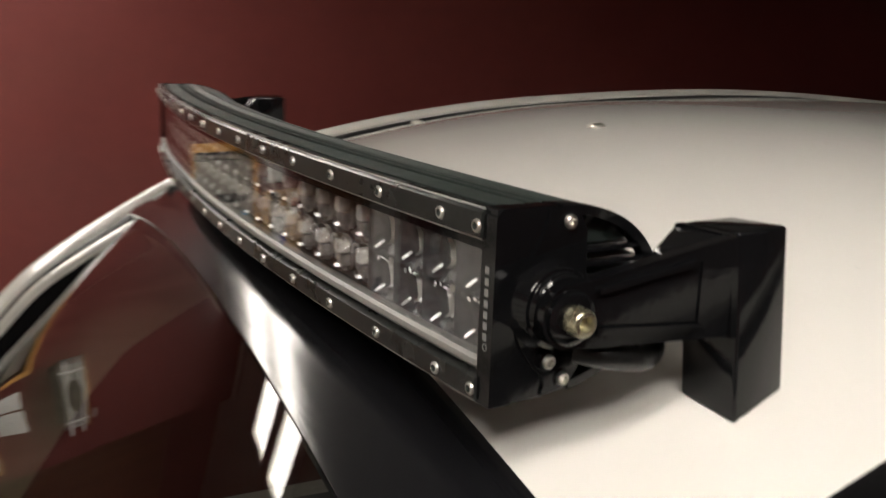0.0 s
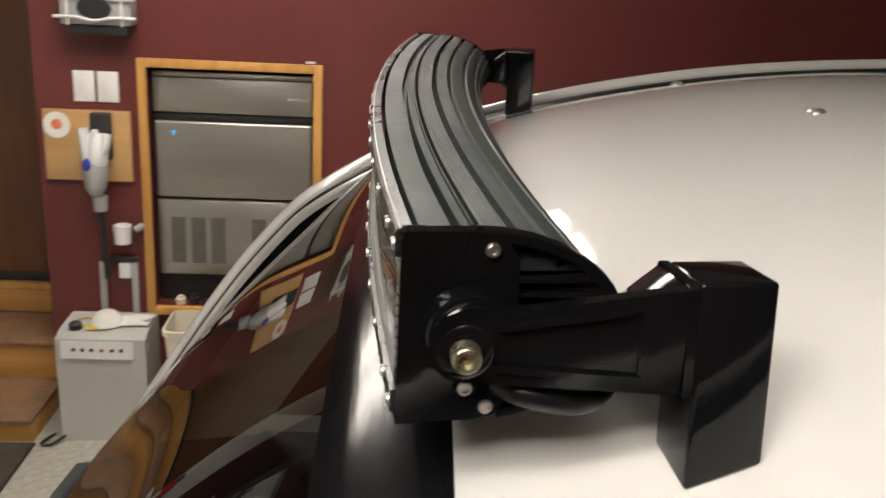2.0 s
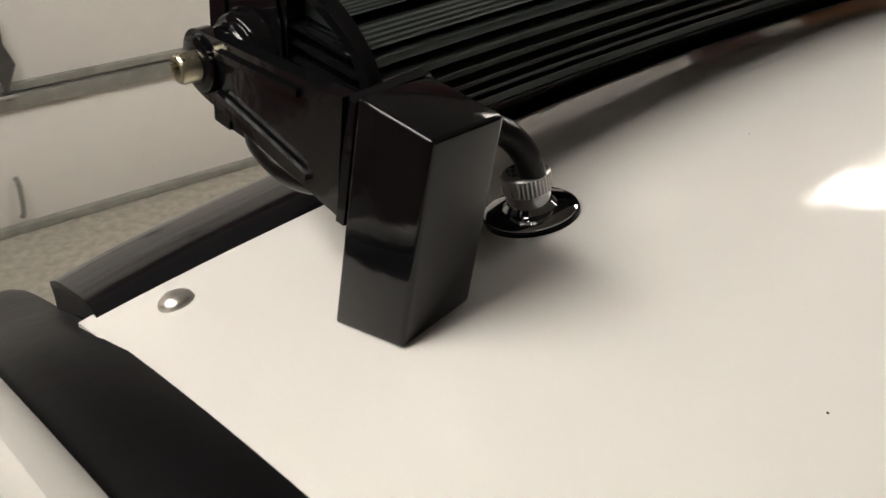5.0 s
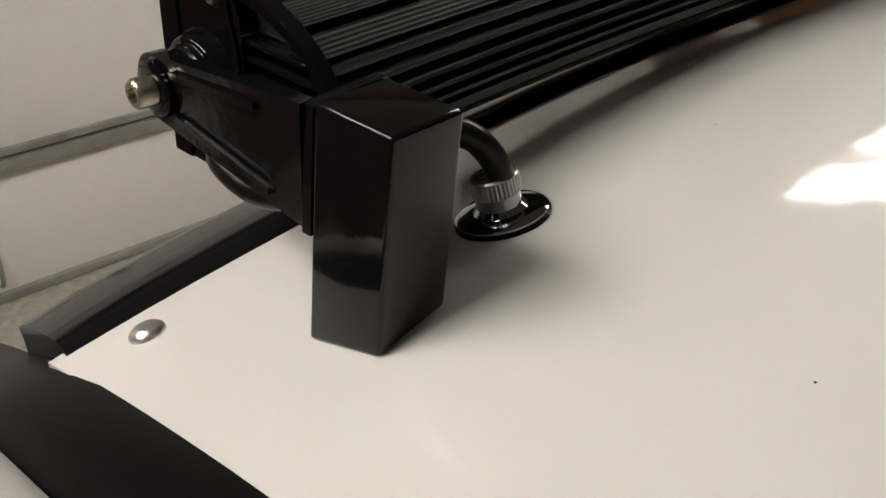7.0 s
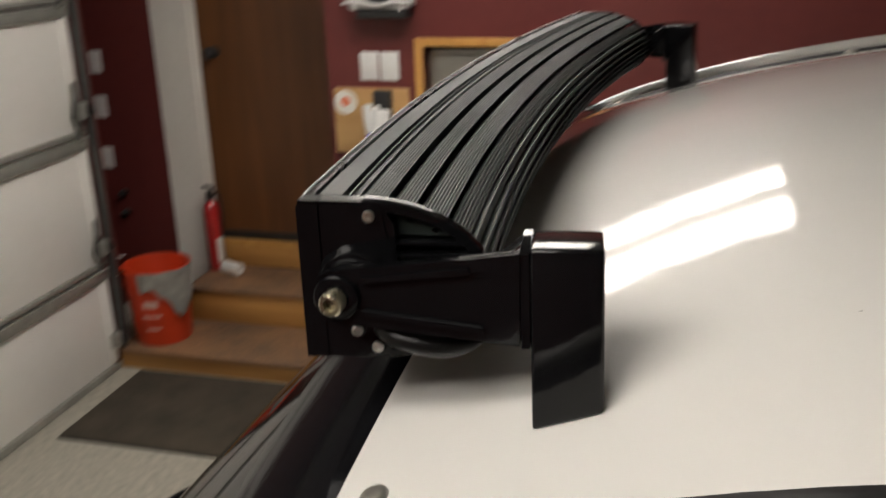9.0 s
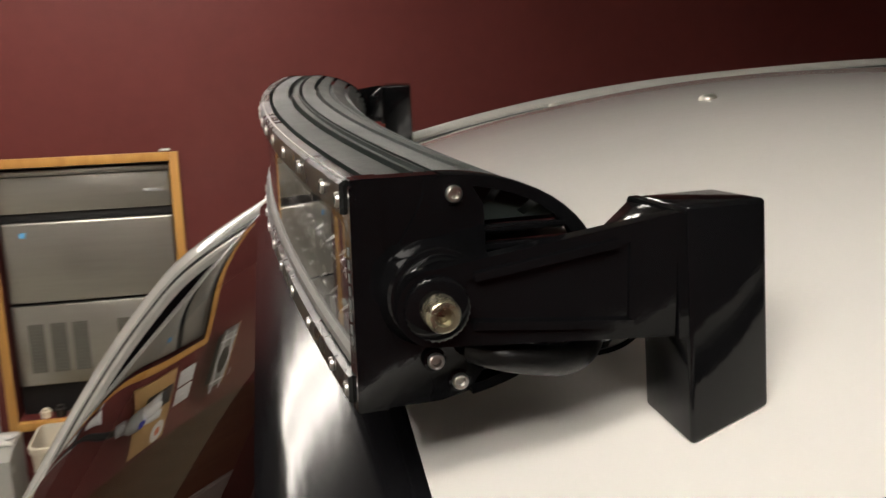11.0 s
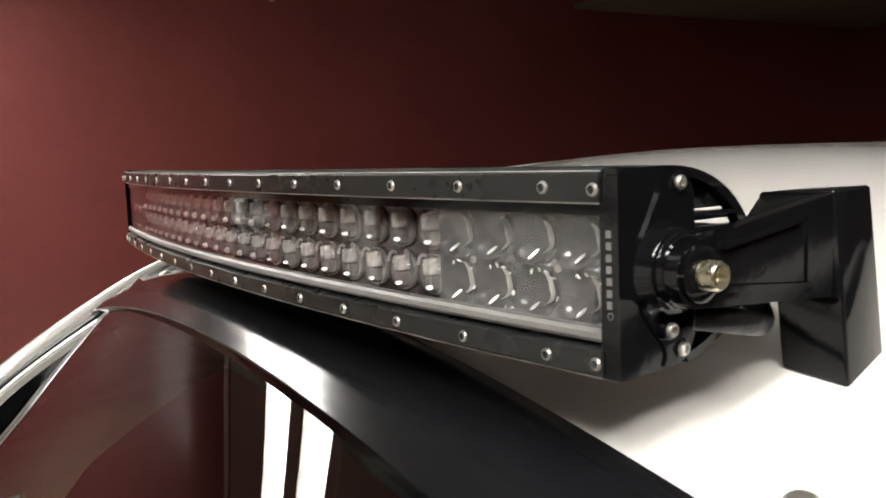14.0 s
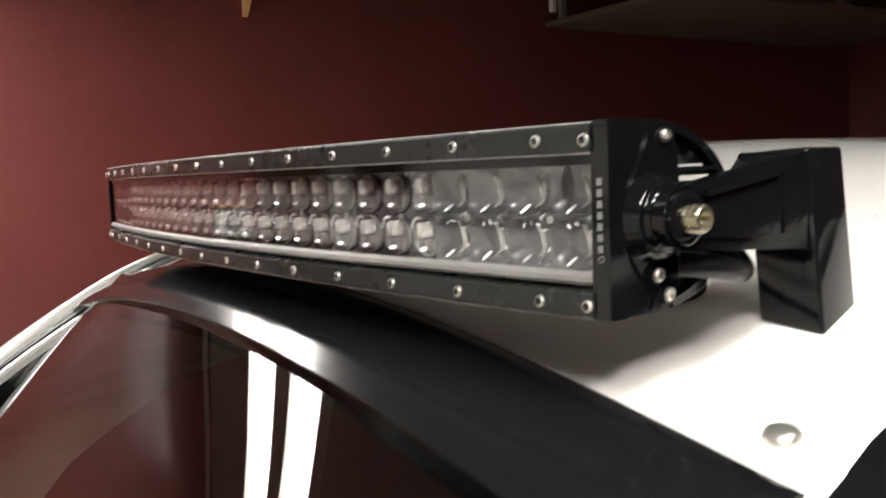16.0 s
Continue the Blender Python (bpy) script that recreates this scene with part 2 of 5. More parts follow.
GUTTER = mat("grey_satin_channel", (0.20, 0.197, 0.187), 0.5, 0.2, vary=0.2, vscale=14, rvary=0.08, bump=0.04, scale=100)
EDGE_SHINE = mat("bezel_edge_shine", (0.55, 0.55, 0.53), 0.4, 0.4, vary=0.25, vscale=60, rvary=0.1)
CASE_GREY = mat("pale_grey_plastic", (0.46, 0.455, 0.42), 0.45, vary=0.08, vscale=5, bump=0.03, scale=120)
EDGE_GREY = mat("pale_glass_edging", (0.5, 0.49, 0.45), 0.22, 0.2, vary=0.1, vscale=10, coat=0.5)
GLASS = clear("tinted_windshield_glass", (0.16, 0.17, 0.17), 1.52)
PRINT_WHITE = mat("white_print", (0.62, 0.38, 0.32), 0.5, vary=0.1, vscale=100)
PRINT_GREY = mat("grey_print", (0.16, 0.16, 0.155), 0.5, vary=0.1, vscale=100)
INTERIOR = mat("dark_grey_interior_plastic", (0.02, 0.021, 0.022), 0.6, bump=0.1, scale=150, vary=0.2, vscale=5)
RED_WALL = mat("dark_red_wall_paint", (0.130, 0.0285, 0.0255), 0.5, bump=0.05, scale=48, vary=0.18, vscale=1.6, rvary=0.06, spec=0.3, coat=0.35, coat_rough=0.12)
CEILING = mat("grey_ceiling_paint", (0.30, 0.30, 0.28), 0.8, bump=0.2, scale=60, vary=0.1, vscale=2)
FLOOR = mat("speckled_grey_floor_coating", (0.44, 0.418, 0.352), 0.45, bump=0.3, scale=140, vary=0.32, vscale=34, rvary=0.1)
DOOR_WHITE = mat("white_garage_door_steel", (0.90, 0.885, 0.84), 0.5, bump=0.08, scale=120, vary=0.05, vscale=1.5)
GALV = mat("galvanised_steel", (0.36, 0.365, 0.33), 0.45, 0.35, bump=0.05, scale=80, vary=0.25, vscale=14, rvary=0.12)
TRIM_WHITE = mat("white_trim_paint", (0.82, 0.79, 0.73), 0.45, bump=0.04, scale=80, vary=0.06, vscale=3)
DOOR_BROWN = wood("brown_stained_door", (0.155, 0.061, 0.020), (0.088, 0.034, 0.012), 0.4, along="Z", size=1.6, bump=0.05)
OAK = wood("golden_oak_trim", (0.6, 0.33, 0.09), (0.42, 0.2, 0.05), 0.4, along="Z", size=1.0)
PLY = wood("honey_plywood", (0.55, 0.34, 0.14), (0.42, 0.24, 0.09), 0.5, along="Y", size=2.0)
STEP_WOOD = wood("worn_brown_step_boards", (0.52, 0.27, 0.075), (0.33, 0.155, 0.042), 0.5, along="Y", size=1.2)
STEP_DIRT = mat("worn_step_tread", (0.27, 0.145, 0.07), 0.6, bump=0.25, scale=60, vary=0.5, vscale=5, tint=(0.13, 0.085, 0.055))
INOX = mat("brushed_stainless_panel", (0.42, 0.41, 0.37), 0.36, 0.9, bump=0.03, scale=60, vary=0.12, vscale=2, rvary=0.06, stretch=(1, 0.3, 4))
DARK = mat("dark_shade_and_dirt", (0.012, 0.011, 0.011), 0.7, vary=0.3, vscale=10)
PLASTIC_WHITE = mat("white_plastic", (0.72, 0.72, 0.7), 0.4, vary=0.06, vscale=10, bump=0.02, scale=100)
VENT_GREY = mat("louvred_grey_steel", (0.15, 0.145, 0.125), 0.45, 0.3, vary=0.15, vscale=20)
PLASTIC_GREY = mat("grey_plastic", (0.36, 0.36, 0.35), 0.45, vary=0.1, vscale=6, bump=0.03, scale=120)
PLASTIC_BLACK = mat("black_plastic", (0.02, 0.02, 0.02), 0.45, vary=0.2, vscale=10, bump=0.04, scale=150)
CREAM_PLASTIC = mat("cream_plastic", (0.68, 0.62, 0.5), 0.45, vary=0.06, vscale=6, bump=0.03, scale=90)
BUCKET_RED = mat("orange_red_plastic", (0.62, 0.05, 0.012), 0.42, vary=0.12, vscale=5, bump=0.04, scale=60)
EXT_RED = mat("red_enamel", (0.42, 0.02, 0.02), 0.28, vary=0.1, vscale=10, coat=0.4)
RAG = mat("grey_cloth", (0.33, 0.32, 0.29), 0.9, bump=0.5, scale=250, vary=0.3, vscale=20)
MAT_BROWN = mat("dark_brown_doormat", (0.075, 0.061, 0.043), 0.95, bump=0.6, scale=220, vary=0.4, vscale=6)
BLUE = mat("blue_plastic", (0.03, 0.04, 0.35), 0.35, vary=0.1, vscale=20)
SKY_BLUE = mat("blue_label", (0.12, 0.4, 0.75), 0.4, vary=0.1, vscale=60)
ORANGE = mat("orange_marker_plastic", (0.7, 0.2, 0.02), 0.3, vary=0.1, vscale=30)
PAPER = mat("white_paper", (0.75, 0.73, 0.68), 0.8, vary=0.06, vscale=12, bump=0.1, scale=120)
ROSE = mat("faded_orange_print", (0.75, 0.2, 0.1), 0.7, vary=0.2, vscale=40)
YELLOW = mat("yellow_cloth", (0.6, 0.5, 0.12), 0.8, vary=0.2, vscale=20)
TYRE = mat("tyre_rubber", (0.015, 0.015, 0.015), 0.8, bump=0.3, scale=60, vary=0.2, vscale=8)
TUBE_GLOW = glow("fluorescent_diffuser", (1.0, 0.915, 0.815), LAMP_STRENGTH)
CARD = mat("dark_brown_board", (0.09, 0.06, 0.04), 0.8, vary=0.15, vscale=4, bump=0.1, scale=40)

# ---- the room ----
XW, XA, XD = 3.455, 3.915, 3.93        # wall with the ice machine, alcove wall, entry door
YG, YA = 2.465, 3.02                  # inner face of the garage door, end of the alcove
X0, Y0, ZC = -3.0, -5.6, 2.925
LAMPS = (2.567, 2.093, -0.691, -1.189)    # middles of the strip lights, across
YE = 1.40                             # where the ice machine's wall ends at the alcove


def structure(name, bm, material, label, category, smooth=False):
    return tagged(part(name, bm, material, smooth=smooth), label, category, kind="structure")


structure("floor", box(X0 - 0.2, 4.3, Y0 - 0.2, 3.1, -0.12, 0), FLOOR, "speckled grey coated concrete garage floor", "floor")
structure("ceiling", box(X0 - 0.2, 4.3, Y0 - 0.2, 3.1, ZC, ZC + 0.12), CEILING, "grey painted garage ceiling", "ceiling")
# wall with the opening for the ice machine
IY0, IY1, IZ0, IZ1 = 0.318, 0.968, 0.505, 1.495
w = box(XW, XW + 0.15, Y0, IY0, 0, ZC)
w = box(XW, XW + 0.15, IY1, YE, 0, ZC, bm=w)
w = box(XW, XW + 0.15, IY0, IY1, 0, IZ0, bm=w)
w = box(XW, XW + 0.15, IY0, IY1, IZ1, ZC, bm=w)
structure("wall_east", w, RED_WALL, "dark red painted wall with a machine opening", "wall")
w = box(XA, XA + 0.15, 2.50, YA, 0, ZC)
w = box(XA, XA + 0.15, YE, 2.50, 2.45, ZC, bm=w)
structure("wall_alcove", w, RED_WALL, "dark red painted alcove wall round the entry door", "wall")
structure("wall_return", box(XW + 0.15, XA + 0.15, YE - 0.15, YE, 0, ZC), RED_WALL, "dark red return wall beside the steps", "wall")
structure("wall_alcove_end", box(3.33, XA + 0.15, YA, YA + 0.15, 0, ZC), RED_WALL, "dark red end wall of the alcove", "wall")
w = box(3.21, 3.33, YG + 0.03, YA + 0.15, 0, ZC)
w = box(X0, 3.33, YG + 0.05, YG + 0.2, 2.3, ZC, bm=w)
w = box(X0, -1.6, YG + 0.05, YG + 0.2, 0, 2.3, bm=w)
structure("wall_north", w, RED_WALL, "dark red wall round the garage door", "wall")
structure("trim.002", box(XW - 0.022, XW - 0.001, Y0, YE, ZC - 0.05, ZC - 0.022, 0.003), TRIM_WHITE, "thin white trim under the ceiling", "trim")
structure("wall_south", box(X0, 4.3, Y0 - 0.15, Y0, 0, ZC), RED_WALL, "dark red painted end wall", "wall")
structure("wall_west", box(X0 - 0.15, X0, Y0, 3.1, 0, ZC), RED_WALL, "dark red painted side wall", "wall")
# entry door, its white post and the sill
post = structure("trim", box(XA - 0.014, XA - 0.001, 2.325, 2.515, 0.1045, 2.45, 0.004), TRIM_WHITE, "white painted door post", "trim")
part("moulding", box(XA - 0.022, XA - 0.001, 2.297, 2.324, 0.1045, 2.45, 0.004), TRIM_WHITE, post)
part("stop", box(XA - 0.010, XA + 0.02, 2.274, 2.2965, 0.29, 2.45, 0.003), TRIM_WHITE, post)
door = structure("door_1", box(XD, XD + 0.045, 1.405, 2.32, 0.43, 2.448, 0.004), DOOR_BROWN, "closed flat brown stained wooden entry door", "door")
part("sweep", box(XD - 0.012, XD - 0.001, 1.405, 2.272, 0.427, 0.47, 0.003), PLASTIC_BLACK, door, "black rubber door sweep")
knob = lathe([(0.0, 0.0), (0.03, 0.0), (0.03, 0.006), (0.012, 0.012), (0.012, 0.035), (0.028, 0.045), (0.03, 0.06), (0.02, 0.072), (0, 0.075)], 24, pose(XD, 2.195, 1.40, 0, -90, 0))
part("door_knob", knob, PLASTIC_BLACK, door, "dark round door knob")
structure("door_sill", box(XD - 0.04, XD + 0.05, 1.405, 2.273, 0.395, 0.425, 0.004), OAK, "worn oak door sill", "sill")


# ---- garage door ----
def garage_door():
    g = tagged(new("door_2"), "closed white sectional garage door with galvanised stiles", "garage door", kind="structure")
    joints = [0.02, 0.515, 1.13, 1.70, 2.28]
    xa, xb = -1.6, 3.17
    for lo, hi in zip(joints, joints[1:]):
        s = part("section", box(xa, xb, YG, YG + 0.04, lo + 0.004, hi - 0.004, 0.004), DOOR_WHITE, g)
        part("rail", box(xa, xb, YG - 0.022, YG - 0.001, hi - 0.055, hi - 0.006, 0.004), GALV, s, "galvanised horizontal rail")
        if lo > 0.1:
            part("rail", box(xa, xb, YG - 0.018, YG - 0.001, lo + 0.006, lo + 0.03, 0.003), GALV, s, "galvanised horizontal rail")
        for x in (xa + 0.02, 3.145):
            part("stile", box(x - 0.022, x + 0.022, YG - 0.014, YG - 0.001, lo + 0.032, hi - 0.057, 0.002), DOOR_WHITE, s)
    part("bottom_seal", box(xa, xb, YG - 0.02, YG + 0.03, 0.0, 0.035, 0.008), GALV, g, "grey bottom retainer and seal")
    hb = None
    for z in joints[1:4]:
        for x in (1.885, 0.6, -0.7, 3.12):
            out = [(x - 0.008, z - 0.012), (x + 0.008, z - 0.012), (x + 0.008, z + 0.03), (x + 0.036, z + 0.100), (x + 0.010, z + 0.170), (x + 0.007, z + 0.245), (x - 0.007, z + 0.245), (x - 0.010, z + 0.170), (x - 0.036, z + 0.100), (x - 0.008, z + 0.03)]
            h = part("hinge", slab([(p, q) for p, q in out], YG - 0.034, YG - 0.024, axis=1, bevel=0.002), HINGE_GREY, g, "dull steel door hinge")
            part("hinge_pin", lathe([(0, -0.03), (0.007, -0.03), (0.007, 0.03), (0, 0.03)], 10, pose(x, YG - 0.036, z, 0, 90, 0)), GALV, h)
    part("handle", tube([(0.585, YG - 0.002, 0.06), (0.585, YG - 0.03, 0.09), (0.585, YG - 0.03, 0.19), (0.585, YG - 0.002, 0.21)], 0.008), GALV, g, "galvanised lift handle")
    tr = box(3.185, 3.200, YG - 0.052, YG - 0.02, 0.02, 2.3, 0.002)
    tr = box(3.185, 3.213, YG - 0.02, YG - 0.016, 0.02, 2.3, bm=tr)
    part("track", tr, HINGE_GREY, g, "galvanised vertical door track")
    for z in (0.16, 0.62, 1.25, 1.75):
        r = lathe([(0, -0.012), (0.024, -0.012), (0.024, 0.012), (0, 0.012)], 16, pose(3.172, YG - 0.05, z, 0, 90, 0))
        part("roller", r, PLASTIC_BLACK, g, "dark door roller")
        part("roller_bracket", box(3.12, 3.168, YG - 0.05, YG - 0.016, z - 0.035, z + 0.035, 0.004), GALV, g, "galvanised roller bracket")
    return g


garage_door()


# ---- steps ----
def steps():
    s = thing("entry_steps", "worn brown wooden entry steps in front of the door", "steps")
    lower = part("lower_step", box(3.18, XA - 0.002, 1.415, 2.45, 0.0, 0.082, 0.004), STEP_WOOD, s)
    part("tread", box(3.165, 3.565, 1.412, 2.453, 0.083, 0.104, 0.005), STEP_DIRT, lower, "scuffed dirty tread board")
    upper = part("upper_step", box(3.56, XA - 0.026, 1.43, 2.28, 0.105, 0.262, 0.004), STEP_WOOD, s)
    part("tread", box(3.545, XA - 0.026, 1.428, 2.284, 0.263, 0.283, 0.005), STEP_DIRT, upper, "scuffed dirty tread board")
    part("riser", box(XA - 0.025, XA + 0.01, 1.43, 2.273, 0.284, 0.394, 0.003), STEP_WOOD, s)


steps()
dm = thing("doormat", "flat dark brown doormat on the garage floor", "doormat")
part("backing", box(2.525, 3.162, 1.40, 2.335, 0.001, 0.006, 0.002), TYRE, dm, "thin black rubber backing")
part("carpet", box(2.531, 3.156, 1.406, 2.329, 0.0061, 0.012, 0.002), MAT_BROWN, dm)


def bucket():
    b = thing("bucket", "orange-red plastic bucket with a grey rag on its rim", "bucket", pose(3.35, 2.305, 0.104))
    part("shell", lathe([(0, 0.0), (0.128, 0.0), (0.132, 0.006), (0.15, 0.29), (0.158, 0.292), (0.158, 0.308), (0.152, 0.31), (0.156, 0.362), (0.162, 0.364), (0.162, 0.376), (0.152, 0.378), (0.15, 0.37), (0.128, 0.01), (0, 0.008)], 48), BUCKET_RED, b)
    part("bail", tube([(0.0, 0.166, 0.33), (-0.08, 0.19, 0.33), (-0.05, 0.24, 0.40), (0.06, 0.21, 0.375)], 0.004, 8), PLASTIC_WHITE, b, "white plastic bail grip")
    rows = []
    for i in range(15):
        a = radians(180 + i * 8)
        fold = 0.009 * math.sin(i * 1.7) + 0.006 * math.sin(i * 0.8)
        drop = 0.10 + 0.17 * math.exp(-((i - 8.5) / 3.2) ** 2) + 0.012 * math.sin(i * 1.9)
        col = []
        for j in range(9):
            t = j / 8
            r = 0.176 + 0.7 * fold * (0.3 + t) - 0.006 * t
            if j == 0:
                r = 0.146
            col.append((r * math.cos(a), r * math.sin(a), (0.352 if j == 0 else 0.384 - (t - 0.12) * drop)))
        rows.append(col)
    rag = part("rag", grid_sheet(rows), RAG, b, "grey rag hanging over the rim")
    so = rag.modifiers.new("thick", "SOLIDIFY")
    so.thickness = 0.004
    # unreadable print on the shell
    for k, (z, wd) in enumerate(((0.20, 0.5), (0.15, 0.62), (0.085, 0.5))):
        rows = []
        for i in range(7):
            a = radians(222) + (i / 6 - 0.5) * wd - 0.5
            h = 0.036 if k == 0 else 0.012
            rows.append([((0.1338 + 0.06 * q) * math.cos(a), (0.1338 + 0.06 * q) * math.sin(a), q) for q in (z, z + h)])
        part("print", grid_sheet(rows), PRINT_WHITE, b, "pale worn print")
    return b


bucket()


def extinguisher():
    e = thing("fire_extinguisher", "red fire extinguisher standing on the upper step", "extinguisher", pose(3.825, 2.248, 0.284) @ Matrix.Diagonal((0.9, 0.9, 0.9, 1)))
    part("cylinder", lathe([(0, 0), (0.04, 0), (0.045, 0.008), (0.045, 0.36), (0.038, 0.39), (0.02, 0.41), (0.016, 0.42), (0, 0.42)], 32), EXT_RED, e)
    part("valve", box(-0.018, 0.018, -0.016, 0.016, 0.421, 0.475, 0.004), PLASTIC_BLACK, e, "dark valve body")
    part("lever", slab([(-0.05, 0.500), (0.03, 0.476), (0.035, 0.486), (-0.05, 0.522)], -0.011, 0.011, axis=1, bevel=0.002), PLASTIC_BLACK, e, "black lever")
    part("hose", tube([(0.02, 0, 0.44), (0.055, -0.02, 0.43), (0.062, -0.03, 0.3), (0.055, -0.02, 0.2)], 0.008), PLASTIC_BLACK, e, "black hose")
    rows = [[(0.0462 * math.cos(radians(a)), 0.0462 * math.sin(radians(a)), z) for z in (0.05, 0.20)] for a in range(222, 300, 9)]
    part("label_sheet", grid_sheet(rows), PAPER, e, "white instruction label")
    return e


extinguisher()
roll = thing("paper_roll", "crumpled white paper roll lying on the step", "paper roll", pose(3.76, 2.13, 0.284 + 0.034, 0, 90, 70))
part("roll", lathe([(0.012, -0.055), (0.032, -0.055), (0.034, -0.05), (0.033, 0.0), (0.034, 0.05), (0.032, 0.055), (0.012, 0.055), (0.012, -0.055)], 24), PAPER, roll)

# ---- ice machine in its oak frame ----
fr = tagged(new("trim.001"), "golden oak frame round the machine opening", "frame", kind="structure")
part("jamb", box(XW - 0.014, XW - 0.001, 0.968, 1.003, 0.47, 1.529, 0.003), OAK, fr)
part("jamb", box(XW - 0.014, XW - 0.001, 0.283, 0.318, 0.47, 1.529, 0.003), OAK, fr)
part("head", box(XW - 0.014, XW - 0.001, 0.3185, 0.9675, 1.494, 1.529, 0.003), OAK, fr)
part("ledge", box(XW - 0.03, XW + 0.12, 0.3185, 0.9675, 0.47, 0.503, 0.003), OAK, fr)


def ice_machine():
    m = thing("ice_machine", "stainless steel ice machine set into the red wall", "ice machine")
    x = XW + 0.045
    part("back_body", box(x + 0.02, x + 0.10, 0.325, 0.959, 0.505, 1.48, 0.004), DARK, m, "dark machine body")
    top = part("top_panel", box(x - 0.01, x + 0.018, 0.325, 0.957, 1.315, 1.455, 0.006), INOX, m)
    part("badge", box(x - 0.013, x - 0.0105, 0.355, 0.425, 1.375, 1.388, 0.001), PLASTIC_GREY, top, "small grey badge")
    part("upper_lip", box(x - 0.004, x + 0.018, 0.325, 0.957, 1.456, 1.475, 0.004), INOX, m)
    # the gap's shade is painted as a near-black strip
    part("gap_shade", box(x + 0.0, x + 0.018, 0.325, 0.957, 1.283, 1.313, 0.002), DARK, m, "black strip for the shade in the gap above the bin door")
    d = part("bin_door", box(x - 0.012, x + 0.018, 0.325, 0.957, 0.965, 1.28, 0.01, 3), INOX, m, "brushed steel bin door")
    part("sticker", box(x - 0.0145, x - 0.0125, 0.868, 0.892, 1.222, 1.244, 0.0005), SKY_BLUE, d, "small blue round sticker")
    low = part("lower_panel", box(x - 0.008, x + 0.018, 0.325, 0.957, 0.63, 0.955, 0.008), INOX, m)
    for y in (0.874, 0.792, 0.711, 0.542, 0.464, 0.384):
        vent = part("vent", box(x - 0.0095, x - 0.0082, y - 0.029, y + 0.029, 0.683, 0.880), VENT_GREY, low, "shaded grey louvre field")
        for k in range(14):
            z = 0.688 + k * 0.0138
            part("slat", box(x - 0.0115, x - 0.0097, y - 0.026, y + 0.026, z, z + 0.005), VENT_GREY, vent)
    # a near-black plate paints the shade at the back of the recess
    part("kick_shade", box(x + 0.03, x + 0.05, 0.335, 0.955, 0.505, 0.625), DARK, m, "dark plate for the shade in the open recess under the panel")


ice_machine()
rng = random.Random(4)
for k in range(9):
    y = 0.40 + 0.06 * k + rng.uniform(-0.012, 0.012)
    h = rng.uniform(0.015, 0.05)
    c = part("bottle_cap_jar", lathe([(0, 0), (0.02, 0), (0.022, h * 0.7), (0.014, h * 0.8), (0.014, h), (0, h)], 14), rng.choice((PLASTIC_BLACK, PLASTIC_GREY, DARK, CREAM_PLASTIC, STEEL)), at=pose(XW + 0.02, y, 0.504))
    tagged(c, "small jar on the oak ledge under the machine", "jar", "jars on the ledge")


# ---- wall things ----
def switch_plate(y):
    s = thing("switch_plate", "white wall switch plate on the red wall", "switch", pose(XW, y, 1.41), "switch plates")
    part("plate", box(-0.006, -0.0005, -0.041, 0.041, -0.06, 0.06, 0.003), PLASTIC_WHITE, s)
    part("toggle", box(-0.018, -0.006, -0.005, 0.005, -0.012, 0.010, 0.002), PLASTIC_WHITE, s)
    for z in (-0.045, 0.045):
        part("screw", lathe([(0, 0), (0.0035, 0), (0.003, 0.0015), (0, 0.0018)], 10, pose(-0.006, 0, z, 0, -90, 0)), STEEL, s)


for y in (1.208, 1.117):
    switch_plate(y)
for y, z in ((2.87, 1.347), (2.875, 1.115), (2.88, 0.84)):
    s = thing("outlet_plate", "white wall plate beside the garage door", "wall plate", pose(XA, y, z), "wall plates by the door")
    part("plate", box(-0.006, -0.0005, -0.036, 0.036, -0.058, 0.058, 0.003), PLASTIC_WHITE, s)
    for q in (-0.02, 0.02):
        part("socket", lathe([(0, 0), (0.016, 0), (0.016, 0.0015), (0, 0.002)], 16, pose(-0.006, 0, q, 0, -90, 0)), PLASTIC_WHITE, s)
for z in (0.54, 0.65):
    h = tagged(part("hook_clip", lathe([(0, 0), (0.02, 0), (0.02, 0.02), (0.008, 0.05), (0, 0.052)], 16, pose(XA, 2.81, z, 0, -90, 0)), PLASTIC_BLACK), "dark wall clip on the red wall", "clip", "clips on the wall")

brd = thing("wall_board", "honey plywood board with a round paper sticker", "board", pose(XW, 1.2035, 1.1765))
part("panel", box(-0.02, -0.001, -0.168, 0.168, -0.141, 0.141, 0.002), PLY, brd)
st = part("sticker", lathe([(0, 0), (0.052, 0), (0.052, 0.0012), (0, 0.0014)], 32, pose(-0.0202, 0.115, 0.08, 0, -90, 0)), PAPER, brd, "round white sticker")
part("print", lathe([(0, 0), (0.022, 0), (0.02, 0.0006), (0, 0.0008)], 9, pose(-0.0217, 0.115, 0.083, 0, -90, 0)), ROSE, st, "faded orange print")


